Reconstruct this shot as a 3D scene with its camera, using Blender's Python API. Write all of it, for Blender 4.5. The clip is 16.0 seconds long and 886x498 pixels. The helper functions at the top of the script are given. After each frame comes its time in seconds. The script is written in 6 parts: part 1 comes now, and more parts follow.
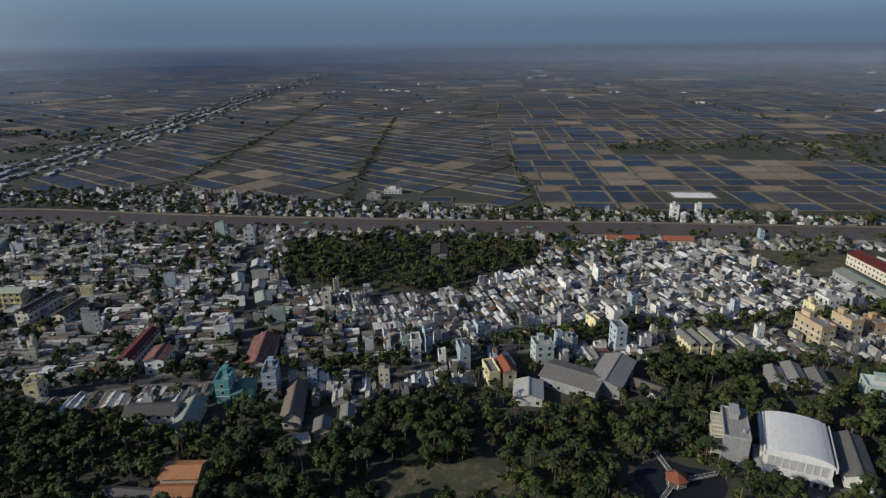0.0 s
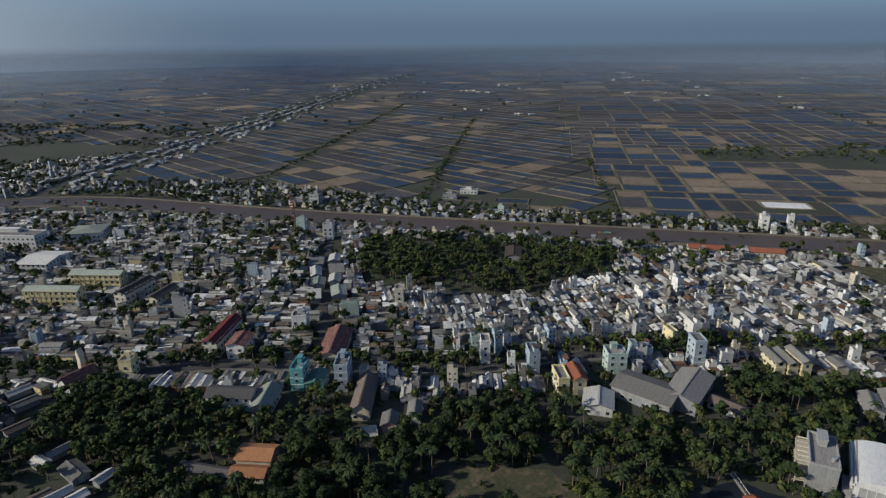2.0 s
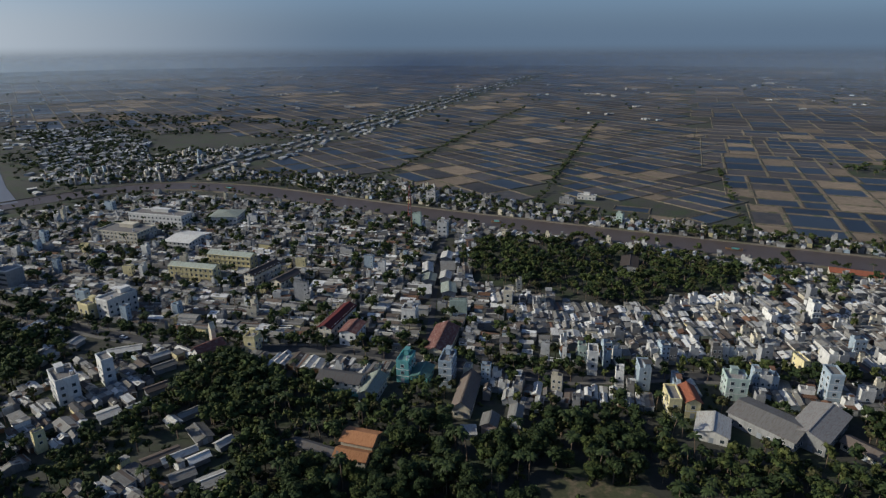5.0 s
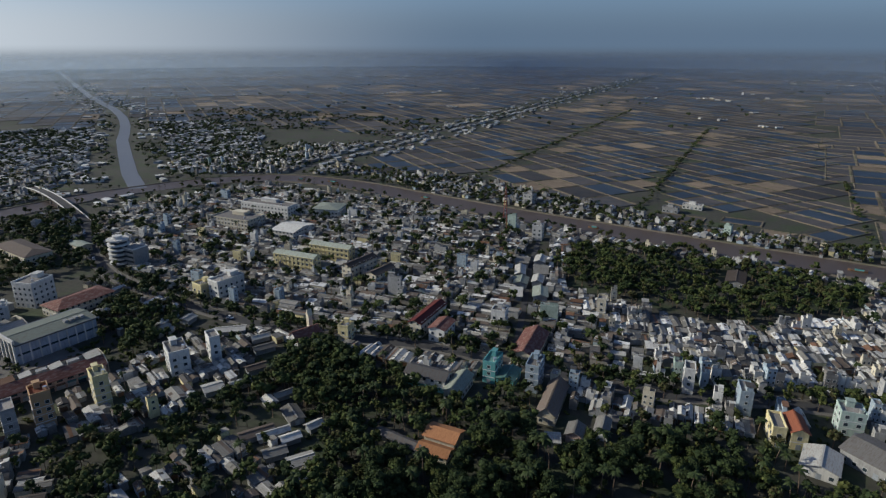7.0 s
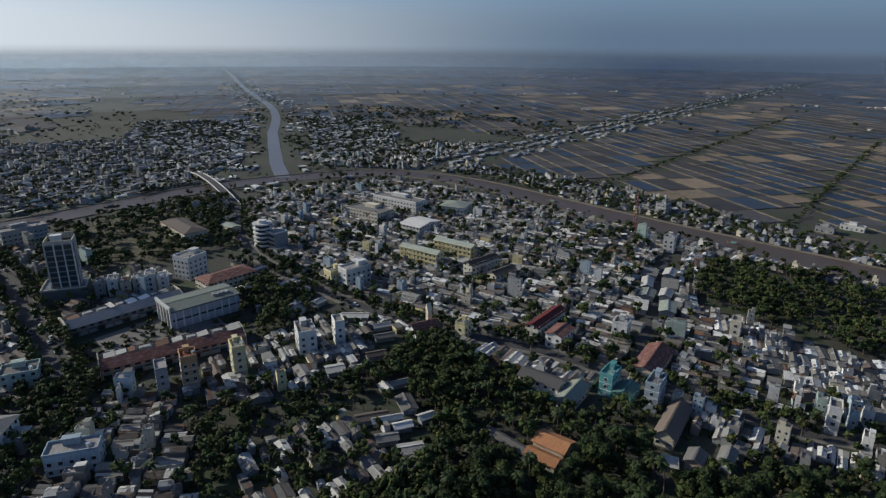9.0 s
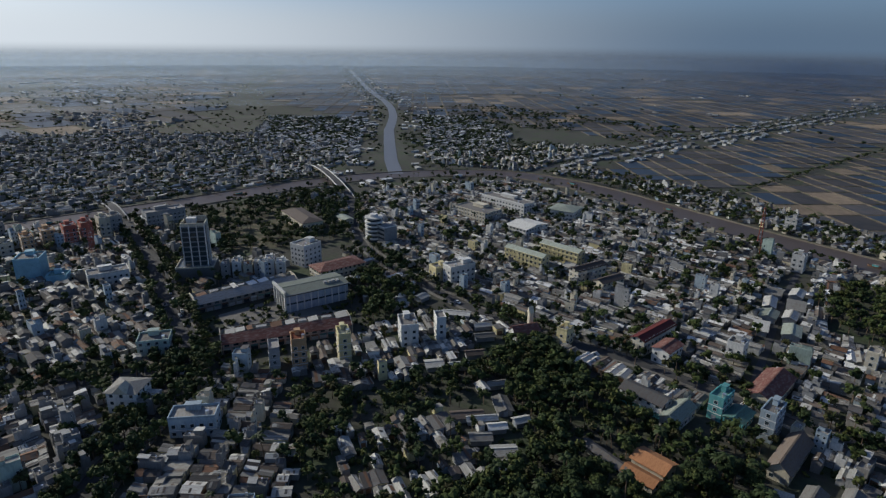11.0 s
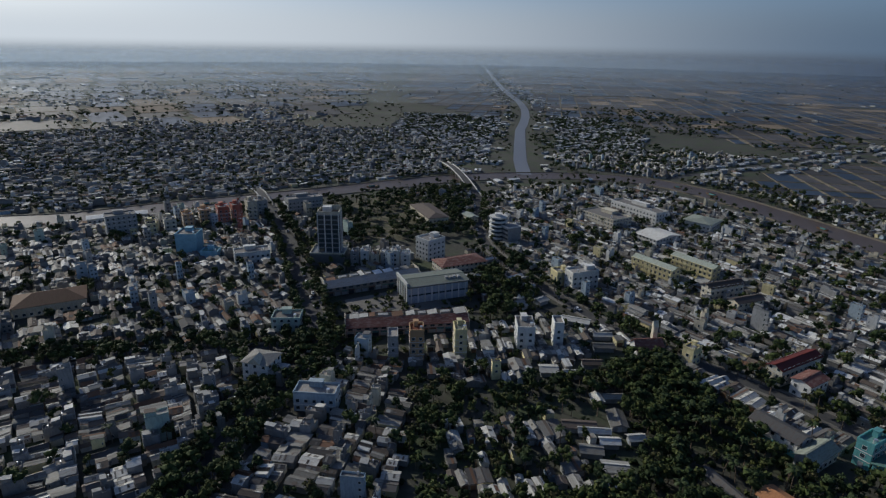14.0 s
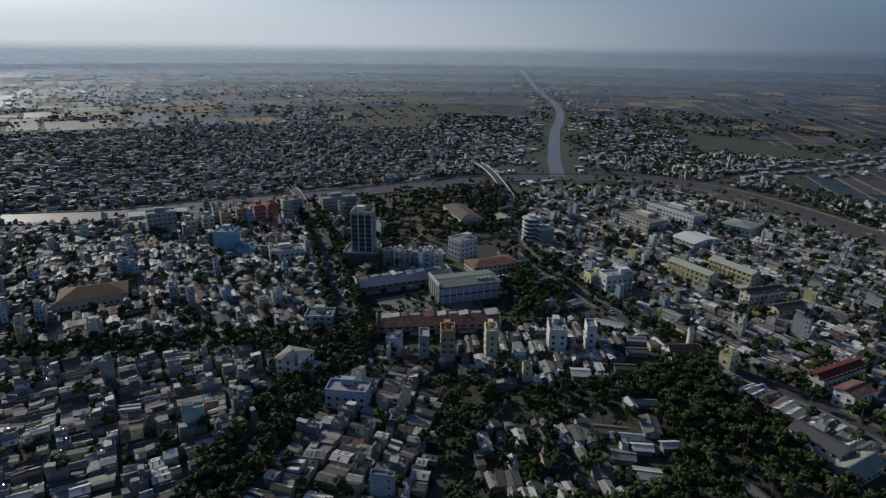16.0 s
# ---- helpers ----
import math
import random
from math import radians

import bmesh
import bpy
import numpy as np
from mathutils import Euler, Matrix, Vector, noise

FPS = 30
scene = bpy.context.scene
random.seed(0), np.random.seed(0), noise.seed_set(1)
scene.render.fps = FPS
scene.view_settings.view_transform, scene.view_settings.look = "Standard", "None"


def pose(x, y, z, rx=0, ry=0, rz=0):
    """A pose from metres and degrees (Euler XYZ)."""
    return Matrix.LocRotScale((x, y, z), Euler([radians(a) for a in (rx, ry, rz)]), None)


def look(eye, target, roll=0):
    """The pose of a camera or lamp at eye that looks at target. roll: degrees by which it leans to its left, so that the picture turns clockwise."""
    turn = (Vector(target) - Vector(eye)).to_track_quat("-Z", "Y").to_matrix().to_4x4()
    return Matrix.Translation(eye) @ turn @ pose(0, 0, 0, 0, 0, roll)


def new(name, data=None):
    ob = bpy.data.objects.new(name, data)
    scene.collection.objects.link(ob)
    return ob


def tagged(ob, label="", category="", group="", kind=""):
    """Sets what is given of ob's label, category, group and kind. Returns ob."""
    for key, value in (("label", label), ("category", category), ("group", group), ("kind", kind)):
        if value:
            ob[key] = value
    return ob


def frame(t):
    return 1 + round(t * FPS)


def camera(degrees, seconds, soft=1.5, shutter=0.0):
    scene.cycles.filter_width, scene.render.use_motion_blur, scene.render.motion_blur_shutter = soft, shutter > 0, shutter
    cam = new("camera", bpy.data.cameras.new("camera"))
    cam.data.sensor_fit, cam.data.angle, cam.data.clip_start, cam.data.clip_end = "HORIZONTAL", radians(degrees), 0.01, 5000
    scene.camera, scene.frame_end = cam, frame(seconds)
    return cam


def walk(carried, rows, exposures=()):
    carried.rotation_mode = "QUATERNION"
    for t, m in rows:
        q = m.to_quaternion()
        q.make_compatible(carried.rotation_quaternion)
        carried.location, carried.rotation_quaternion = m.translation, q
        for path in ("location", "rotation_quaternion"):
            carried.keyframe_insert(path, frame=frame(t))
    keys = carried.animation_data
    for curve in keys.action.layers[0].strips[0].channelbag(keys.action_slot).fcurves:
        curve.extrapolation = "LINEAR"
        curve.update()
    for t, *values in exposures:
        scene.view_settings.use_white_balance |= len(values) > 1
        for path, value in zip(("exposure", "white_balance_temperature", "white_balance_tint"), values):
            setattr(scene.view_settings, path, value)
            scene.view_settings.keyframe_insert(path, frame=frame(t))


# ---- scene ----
cam = camera(72.07, 16.0, soft=1.3)
PATH = [
    (0.0, pose(0, 0, 150, 70.98, 0.61, 0.00)),
    (0.5, pose(0, 0, 150, 70.96, 0.72, 0.90)),
    (1.0, pose(0, 0, 150, 71.02, 0.68, 2.75)),
    (1.5, pose(0, 0, 150, 71.07, 0.63, 4.93)),
    (2.0, pose(0, 0, 150, 71.13, 0.58, 7.30)),
    (2.5, pose(0, 0, 150, 71.18, 0.50, 9.43)),
    (3.0, pose(0, 0, 150, 71.21, 0.46, 11.42)),
    (3.5, pose(0, 0, 150, 71.23, 0.37, 13.19)),
    (4.0, pose(0, 0, 150, 71.27, 0.31, 15.02)),
    (6.5, pose(0, 0, 150, 71.38, 0.05, 24.95)),
    (7.0, pose(0, 0, 150, 71.40, -0.08, 27.86)),
    (7.5, pose(0, 0, 150, 71.42, -0.18, 30.79)),
    (8.0, pose(0, 0, 150, 71.42, -0.24, 33.86)),
    (8.5, pose(0, 0, 150, 71.44, -0.34, 37.04)),
    (9.0, pose(0, 0, 150, 71.43, -0.37, 40.06)),
    (11.5, pose(0, 0, 150, 71.37, -0.68, 52.87)),
    (12.0, pose(0, 0, 150, 71.35, -0.77, 55.06)),
    (12.5, pose(0, 0, 150, 71.34, -0.84, 57.16)),
    (13.0, pose(0, 0, 150, 71.28, -0.90, 59.17)),
    (13.5, pose(0, 0, 150, 71.25, -0.86, 61.05)),
    (14.0, pose(0, 0, 150, 71.22, -0.94, 62.80)),
    (14.5, pose(0, 0, 150, 71.20, -0.96, 64.20)),
    (15.0, pose(0, 0, 150, 71.19, -0.92, 65.05)),
    (15.5, pose(0, 0, 150, 71.16, -0.90, 65.61)),
    (16.0, pose(0, 0, 150, 71.24, -0.69, 65.92)),
]
walk(cam, PATH, exposures=[(0.0, -0.04, 6400, 10), (6.5, 0.0, 6350, 10), (9.0, 0.0, 6300, 10), (12.5, -0.22, 6200, 10), (16.0, -0.36, 6150, 10)])

# ---- world and sun ----
SUN_AZ, SUN_EL = 111.0, 25.0
SUN = Vector((-math.sin(radians(SUN_AZ)) * math.cos(radians(SUN_EL)), math.cos(radians(SUN_AZ)) * math.cos(radians(SUN_EL)), math.sin(radians(SUN_EL))))


def make_world():
    w = bpy.data.worlds.new("sky")
    scene.world = w
    w.use_nodes = True
    nt = w.node_tree
    bg = nt.nodes["Background"]
    tc = nt.nodes.new("ShaderNodeTexCoord")
    sep = nt.nodes.new("ShaderNodeSeparateXYZ")
    mx = nt.nodes.new("ShaderNodeMath")
    mx.operation = "MULTIPLY_ADD"
    mx.use_clamp = True
    mx.inputs[1].default_value = 0.95
    mx.inputs[2].default_value = 0.06
    com = nt.nodes.new("ShaderNodeCombineXYZ")
    sky = nt.nodes.new("ShaderNodeTexSky")
    sky.sky_type = "NISHITA"
    sky.sun_disc = False
    sky.sun_elevation = radians(SUN_EL)
    sky.sun_rotation = radians(360 - SUN_AZ)
    sky.air_density = 1.0
    sky.dust_density = 1.5
    sky.ozone_density = 2.0
    nt.links.new(tc.outputs["Generated"], sep.inputs[0])
    nt.links.new(sep.outputs[0], com.inputs[0])
    nt.links.new(sep.outputs[1], com.inputs[1])
    nt.links.new(sep.outputs[2], mx.inputs[0])
    nt.links.new(mx.outputs[0], com.inputs[2])
    nt.links.new(com.outputs[0], sky.inputs[0])
    tint = nt.nodes.new("ShaderNodeMix")
    tint.data_type, tint.blend_type = "RGBA", "MULTIPLY"
    tint.inputs[0].default_value = 1.0
    tint.inputs[7].default_value = (0.83, 0.93, 1.13, 1)
    nt.links.new(sky.outputs[0], tint.inputs[6])
    nt.links.new(tint.outputs[2], bg.inputs[0])
    bg.inputs[1].default_value = SKY_STRENGTH


SKY_STRENGTH = 0.088
make_world()
sun_data = bpy.data.lights.new("sun", "SUN")
sun_data.energy, sun_data.angle, sun_data.color = 3.9, radians(0.6), (1.0, 0.94, 0.79)
sun = new("sun", sun_data)
sun.matrix_world = look(SUN * 100, (0, 0, 0))

# ---- materials ----
MATS = {}


def mat(name, col, rough=0.8, metal=0.0, var=0.25, big=0.05, fine=1.2, stain=None, stain_amount=0.0, stretch=(1, 1, 1), bump=0.0, jitter=0.18, spec=0.4):
    m = bpy.data.materials.new(name)
    m.use_nodes = True
    nt = m.node_tree
    N, L = nt.nodes, nt.links
    b = N["Principled BSDF"]
    tc = N.new("ShaderNodeTexCoord")
    mp = N.new("ShaderNodeMapping")
    mp.inputs["Scale"].default_value = stretch
    L.new(tc.outputs["Object"], mp.inputs[0])
    n1 = N.new("ShaderNodeTexNoise")
    n1.inputs["Scale"].default_value = big
    n1.inputs["Detail"].default_value = 4
    n2 = N.new("ShaderNodeTexNoise")
    n2.inputs["Scale"].default_value = fine
    n2.inputs["Detail"].default_value = 5
    for n in (n1, n2):
        L.new(mp.outputs[0], n.inputs["Vector"])
    add = N.new("ShaderNodeMath")
    add.operation = "ADD"
    L.new(n1.outputs[0], add.inputs[0])
    L.new(n2.outputs[0], add.inputs[1])
    rng = N.new("ShaderNodeMapRange")
    for i, v in ((1, 0.6), (2, 1.4), (3, 1 - var), (4, 1 + var)):
        rng.inputs[i].default_value = v
    L.new(add.outputs[0], rng.inputs[0])
    geo = N.new("ShaderNodeNewGeometry")
    oi = N.new("ShaderNodeObjectInfo")
    s2 = N.new("ShaderNodeMath")
    s2.operation = "ADD"
    L.new(geo.outputs["Random Per Island"], s2.inputs[0])
    L.new(oi.outputs["Random"], s2.inputs[1])
    fr = N.new("ShaderNodeMath")
    fr.operation = "FRACT"
    L.new(s2.outputs[0], fr.inputs[0])
    jr = N.new("ShaderNodeMapRange")
    for i, v in ((3, 1 - jitter), (4, 1 + jitter)):
        jr.inputs[i].default_value = v
    L.new(fr.outputs[0], jr.inputs[0])
    mul = N.new("ShaderNodeMath")
    mul.operation = "MULTIPLY"
    L.new(rng.outputs[0], mul.inputs[0])
    L.new(jr.outputs[0], mul.inputs[1])
    base = N.new("ShaderNodeMix")
    base.data_type = "RGBA"
    base.inputs[6].default_value = (*col, 1)
    base.inputs[7].default_value = (*(stain or col), 1)
    n3 = N.new("ShaderNodeTexNoise")
    n3.inputs["Scale"].default_value = big * 4
    n3.inputs["Detail"].default_value = 6
    L.new(mp.outputs[0], n3.inputs["Vector"])
    sr = N.new("ShaderNodeMapRange")
    for i, v in ((1, 0.48), (2, 0.62), (3, 0.0), (4, stain_amount)):
        sr.inputs[i].default_value = v
    L.new(n3.outputs[0], sr.inputs[0])
    L.new(sr.outputs[0], base.inputs[0])
    sc = N.new("ShaderNodeVectorMath")
    sc.operation = "SCALE"
    L.new(base.outputs[2], sc.inputs[0])
    L.new(mul.outputs[0], sc.inputs["Scale"])
    L.new(sc.outputs[0], b.inputs["Base Color"])
    b.inputs["Roughness"].default_value = rough
    b.inputs["Metallic"].default_value = metal
    b.inputs["Specular IOR Level"].default_value = spec
    if bump:
        bp = N.new("ShaderNodeBump")
        bp.inputs["Strength"].default_value = bump
        bp.inputs["Distance"].default_value = 0.3
        L.new(n2.outputs[0], bp.inputs["Height"])
        L.new(bp.outputs[0], b.inputs["Normal"])
    MATS[name] = m
    return m


WALLS = [("wall_white", (0.58, 0.57, 0.535)), ("wall_grey", (0.28, 0.28, 0.275)), ("wall_cream", (0.52, 0.47, 0.36)), ("wall_yellow", (0.62, 0.54, 0.30)),
         ("wall_blue", (0.32, 0.39, 0.44)), ("wall_green", (0.34, 0.42, 0.37)), ("wall_pink", (0.36, 0.27, 0.24)), ("wall_concrete", (0.21, 0.20, 0.185)), ("wall_teal", (0.10, 0.30, 0.30))]
for n_, c_ in WALLS:
    mat(n_, c_, 0.85, var=0.15, big=0.3, fine=2.5, stain=tuple(v * 0.45 for v in c_), stain_amount=0.35, stretch=(1, 1, 0.35))
ROOFS = [("roof_light", (0.46, 0.455, 0.42), 0.72, 0.0), ("roof_grey", (0.20, 0.196, 0.178), 0.7, 0.0), ("roof_dark", (0.085, 0.084, 0.083), 0.85, 0.0), ("roof_brown", (0.115, 0.095, 0.08), 0.75, 0.0),
         ("roof_rust", (0.15, 0.085, 0.055), 0.8, 0.0), ("roof_red", (0.15, 0.036, 0.032), 0.7, 0.0), ("roof_tile", (0.27, 0.095, 0.055), 0.85, 0.0), ("roof_teal", (0.09, 0.19, 0.175), 0.6, 0.0),
         ("roof_orange", (0.42, 0.20, 0.095), 0.8, 0.0), ("roof_concrete", (0.24, 0.23, 0.215), 0.85, 0.0), ("roof_white", (0.62, 0.62, 0.60), 0.65, 0.0), ("roof_green", (0.27, 0.30, 0.25), 0.6, 0.0)]
for n_, c_, r_, m_ in ROOFS:
    mat(n_, c_, r_, m_, var=0.07 if n_ == 'roof_white' else 0.14, big=0.25, fine=3.0, stain=(c_[0] * 0.5 + 0.04, c_[1] * 0.42 + 0.02, c_[2] * 0.38 + 0.01), stain_amount=0.25 if n_ == 'roof_white' else 0.5, stretch=(2.5, 0.5, 1), spec=0.16, jitter=0.1 if n_ == 'roof_white' else 0.38)
mat("glass_dark", (0.03, 0.045, 0.055), 0.12, spec=0.6, var=0.3)
mat("wall_pale_blue", (0.33, 0.37, 0.42), 0.8, var=0.15, big=0.2, fine=2.0, stain=(0.2, 0.22, 0.25), stain_amount=0.5, stretch=(1, 1, 0.35))
mat("wall_tower", (0.13, 0.155, 0.175), 0.6, var=0.12, big=0.2, fine=2.0)
mat("roof_arcade", (0.17, 0.066, 0.05), 0.85, var=0.35, big=0.25, fine=2.5, stain=(0.30, 0.22, 0.18), stain_amount=0.45, stretch=(1, 0.4, 1))
mat("wall_ochre", (0.42, 0.32, 0.20), 0.85, var=0.15, big=0.3, fine=2.5, stain=(0.24, 0.18, 0.12), stain_amount=0.4, stretch=(1, 1, 0.35))
mat("frame_white", (0.55, 0.545, 0.53), 0.75)
mat("door_wood", (0.16, 0.09, 0.05), 0.7)
mat("door_steel", (0.30, 0.33, 0.36), 0.5, 0.3)
mat("tank_steel", (0.62, 0.62, 0.62), 0.3, 0.8)
mat("bark", (0.14, 0.10, 0.07), 0.95, big=0.8, fine=6)
mat("leaf_dark", (0.026, 0.039, 0.016), 0.75, var=0.45, big=0.12, fine=1.5, jitter=0.35, spec=0.08)
mat("leaf_mid", (0.047, 0.063, 0.021), 0.75, var=0.45, big=0.12, fine=1.5, jitter=0.35, spec=0.08)
mat("leaf_light", (0.070, 0.079, 0.026), 0.75, var=0.4, big=0.12, fine=1.5, jitter=0.35, spec=0.08)
mat("leaf_olive", (0.056, 0.054, 0.025), 0.8, var=0.4, big=0.12, fine=1.5, jitter=0.35, spec=0.06)
mat("palm_leaf", (0.032, 0.046, 0.016), 0.6, var=0.35, big=0.3, fine=2, jitter=0.3, spec=0.12)
mat("ground", (0.046, 0.045, 0.034), 0.95, var=0.45, big=0.012, fine=0.35, stain=(0.035, 0.05, 0.02), stain_amount=0.9, bump=0.3, jitter=0.0)
mat("asphalt", (0.048, 0.048, 0.05), 0.9, var=0.2, big=0.08, fine=1.5, stain=(0.065, 0.06, 0.055), stain_amount=0.5, jitter=0.0)
mat("paving", (0.135, 0.125, 0.112), 0.9, var=0.2, big=0.08, fine=2.0, stain=(0.16, 0.15, 0.12), stain_amount=0.6, jitter=0.1)
mat("water_river", (0.088, 0.068, 0.057), 0.45, var=0.12, big=0.01, fine=0.06, spec=0.18, bump=0.03, jitter=0.0)
mat("water_canal", (0.12, 0.11, 0.10), 0.36, var=0.12, big=0.01, fine=0.06, spec=0.6, bump=0.03, jitter=0.0)
mat("wall_dark", (0.085, 0.095, 0.10), 0.5, var=0.15, big=0.3, fine=2.0)
mat("water_pond", (0.026, 0.034, 0.044), 0.42, var=0.3, big=0.01, fine=0.05, spec=0.22, bump=0.02, jitter=0.4)
mat("mud", (0.062, 0.055, 0.052), 0.75, var=0.35, big=0.02, fine=0.15, stain=(0.035, 0.038, 0.042), stain_amount=0.8, jitter=0.4)
mat("dry_earth", (0.20, 0.152, 0.104), 0.95, var=0.25, big=0.02, fine=0.2, stain=(0.15, 0.115, 0.08), stain_amount=0.7, jitter=0.25)
mat("salt", (0.72, 0.70, 0.68), 0.8, var=0.15, big=0.05, fine=0.5, stain=(0.5, 0.48, 0.46), stain_amount=0.6)
mat("dike_earth", (0.125, 0.10, 0.072), 0.95, var=0.35, big=0.03, fine=0.4, stain=(0.045, 0.055, 0.026), stain_amount=0.85, jitter=0.3)
mat("grass", (0.058, 0.060, 0.030), 0.95, var=0.4, big=0.05, fine=0.8, stain=(0.115, 0.09, 0.058), stain_amount=0.9, bump=0.4, jitter=0.0)
mat("bank", (0.13, 0.11, 0.085), 0.95, var=0.25, big=0.03, fine=0.5, stain=(0.09, 0.085, 0.05), stain_amount=0.7, jitter=0.0)
mat("steel_red", (0.35, 0.10, 0.07), 0.6)
mat("steel_grey", (0.35, 0.36, 0.37), 0.5, 0.5)
mat("paint_blue", (0.24, 0.42, 0.50), 0.6, big=0.3, stain=(0.1, 0.2, 0.26), stain_amount=0.5)
mat("paint_red", (0.42, 0.12, 0.08), 0.75, big=0.3, stain=(0.3, 0.08, 0.05), stain_amount=0.5)
mat("paint_orange", (0.48, 0.30, 0.16), 0.8, big=0.3, stain=(0.35, 0.2, 0.1), stain_amount=0.5)
mat("car_white", (0.7, 0.7, 0.7), 0.3, spec=0.6)
mat("car_dark", (0.05, 0.055, 0.06), 0.3, spec=0.6)
mat("rubber", (0.02, 0.02, 0.02), 0.9)
MLIST = list(MATS)
MI = {n: i for i, n in enumerate(MLIST)}


# Glowing backdrop: horizon haze and low sky are painted as emission.
def haze_glow_material():
    m = bpy.data.materials.new("distance")
    m.use_nodes = True
    nt = m.node_tree
    N, L = nt.nodes, nt.links
    N.remove(N["Principled BSDF"])
    out = N["Material Output"]
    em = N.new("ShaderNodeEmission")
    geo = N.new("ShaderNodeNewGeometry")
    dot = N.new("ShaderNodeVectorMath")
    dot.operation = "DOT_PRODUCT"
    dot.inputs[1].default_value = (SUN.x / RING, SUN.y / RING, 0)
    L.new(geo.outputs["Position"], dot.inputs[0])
    # Painted glow brightens towards the sun's azimuth.
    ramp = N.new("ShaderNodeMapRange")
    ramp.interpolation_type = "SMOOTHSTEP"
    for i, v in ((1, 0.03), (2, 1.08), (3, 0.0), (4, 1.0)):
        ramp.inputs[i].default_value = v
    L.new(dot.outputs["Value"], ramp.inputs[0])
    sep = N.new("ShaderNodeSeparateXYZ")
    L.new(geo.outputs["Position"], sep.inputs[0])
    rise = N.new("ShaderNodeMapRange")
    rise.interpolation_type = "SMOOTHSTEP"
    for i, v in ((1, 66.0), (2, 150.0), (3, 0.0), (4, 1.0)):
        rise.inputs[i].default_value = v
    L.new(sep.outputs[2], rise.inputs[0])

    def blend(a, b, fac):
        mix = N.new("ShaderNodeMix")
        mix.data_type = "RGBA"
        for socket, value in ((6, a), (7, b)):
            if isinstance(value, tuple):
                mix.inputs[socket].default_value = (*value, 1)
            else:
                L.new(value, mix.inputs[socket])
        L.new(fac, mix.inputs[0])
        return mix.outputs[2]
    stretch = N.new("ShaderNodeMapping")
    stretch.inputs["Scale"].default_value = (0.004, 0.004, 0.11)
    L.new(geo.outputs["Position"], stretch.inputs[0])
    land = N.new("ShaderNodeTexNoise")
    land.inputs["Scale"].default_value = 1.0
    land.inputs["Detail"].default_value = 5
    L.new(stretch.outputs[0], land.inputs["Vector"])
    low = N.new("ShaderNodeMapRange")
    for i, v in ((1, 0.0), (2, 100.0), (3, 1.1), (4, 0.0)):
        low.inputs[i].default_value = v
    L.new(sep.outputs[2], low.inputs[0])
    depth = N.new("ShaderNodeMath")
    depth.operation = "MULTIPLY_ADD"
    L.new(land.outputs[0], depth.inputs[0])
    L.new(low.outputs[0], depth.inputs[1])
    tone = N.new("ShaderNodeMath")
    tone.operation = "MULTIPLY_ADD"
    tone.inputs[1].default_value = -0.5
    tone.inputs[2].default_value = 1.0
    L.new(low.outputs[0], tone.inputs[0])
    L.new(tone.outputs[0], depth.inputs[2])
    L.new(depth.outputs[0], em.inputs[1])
    # Emission colours with the haze painted in: below and above the horizon, each side.
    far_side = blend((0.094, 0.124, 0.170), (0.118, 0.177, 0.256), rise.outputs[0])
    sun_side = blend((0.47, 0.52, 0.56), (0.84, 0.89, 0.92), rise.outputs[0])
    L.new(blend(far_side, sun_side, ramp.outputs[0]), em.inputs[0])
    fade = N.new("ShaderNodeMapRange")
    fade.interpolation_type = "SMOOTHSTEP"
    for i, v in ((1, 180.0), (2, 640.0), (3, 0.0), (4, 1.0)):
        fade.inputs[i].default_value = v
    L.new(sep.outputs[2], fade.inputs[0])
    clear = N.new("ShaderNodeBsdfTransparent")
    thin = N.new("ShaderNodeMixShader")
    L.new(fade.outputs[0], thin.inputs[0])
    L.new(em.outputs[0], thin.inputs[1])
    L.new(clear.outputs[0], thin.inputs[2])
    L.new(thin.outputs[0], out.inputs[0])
    return m


RING = 4480.0


def haze_sheet_material(amount, r):
    """Added upright sheet standing in for air haze: lets most light through and scatters some of the daylight that
    falls on it onwards.
    """
    m = bpy.data.materials.new("mist")
    m.use_nodes = True
    nt = m.node_tree
    N, L = nt.nodes, nt.links
    N.remove(N["Principled BSDF"])
    geo = N.new("ShaderNodeNewGeometry")
    sep = N.new("ShaderNodeSeparateXYZ")
    L.new(geo.outputs["Position"], sep.inputs[0])
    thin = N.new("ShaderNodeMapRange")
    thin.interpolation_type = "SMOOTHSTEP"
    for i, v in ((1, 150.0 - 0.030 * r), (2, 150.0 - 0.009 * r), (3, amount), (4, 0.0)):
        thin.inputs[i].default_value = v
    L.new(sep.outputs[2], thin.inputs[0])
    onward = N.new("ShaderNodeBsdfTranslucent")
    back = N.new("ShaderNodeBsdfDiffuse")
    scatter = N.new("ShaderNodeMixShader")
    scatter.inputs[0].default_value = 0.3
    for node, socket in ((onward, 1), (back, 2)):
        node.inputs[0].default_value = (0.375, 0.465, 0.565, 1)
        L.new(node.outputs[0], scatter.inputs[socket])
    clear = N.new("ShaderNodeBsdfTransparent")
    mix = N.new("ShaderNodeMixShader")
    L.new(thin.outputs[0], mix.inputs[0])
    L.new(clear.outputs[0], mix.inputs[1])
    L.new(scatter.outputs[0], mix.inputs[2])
    L.new(mix.outputs[0], N["Material Output"].inputs[0])
    return m


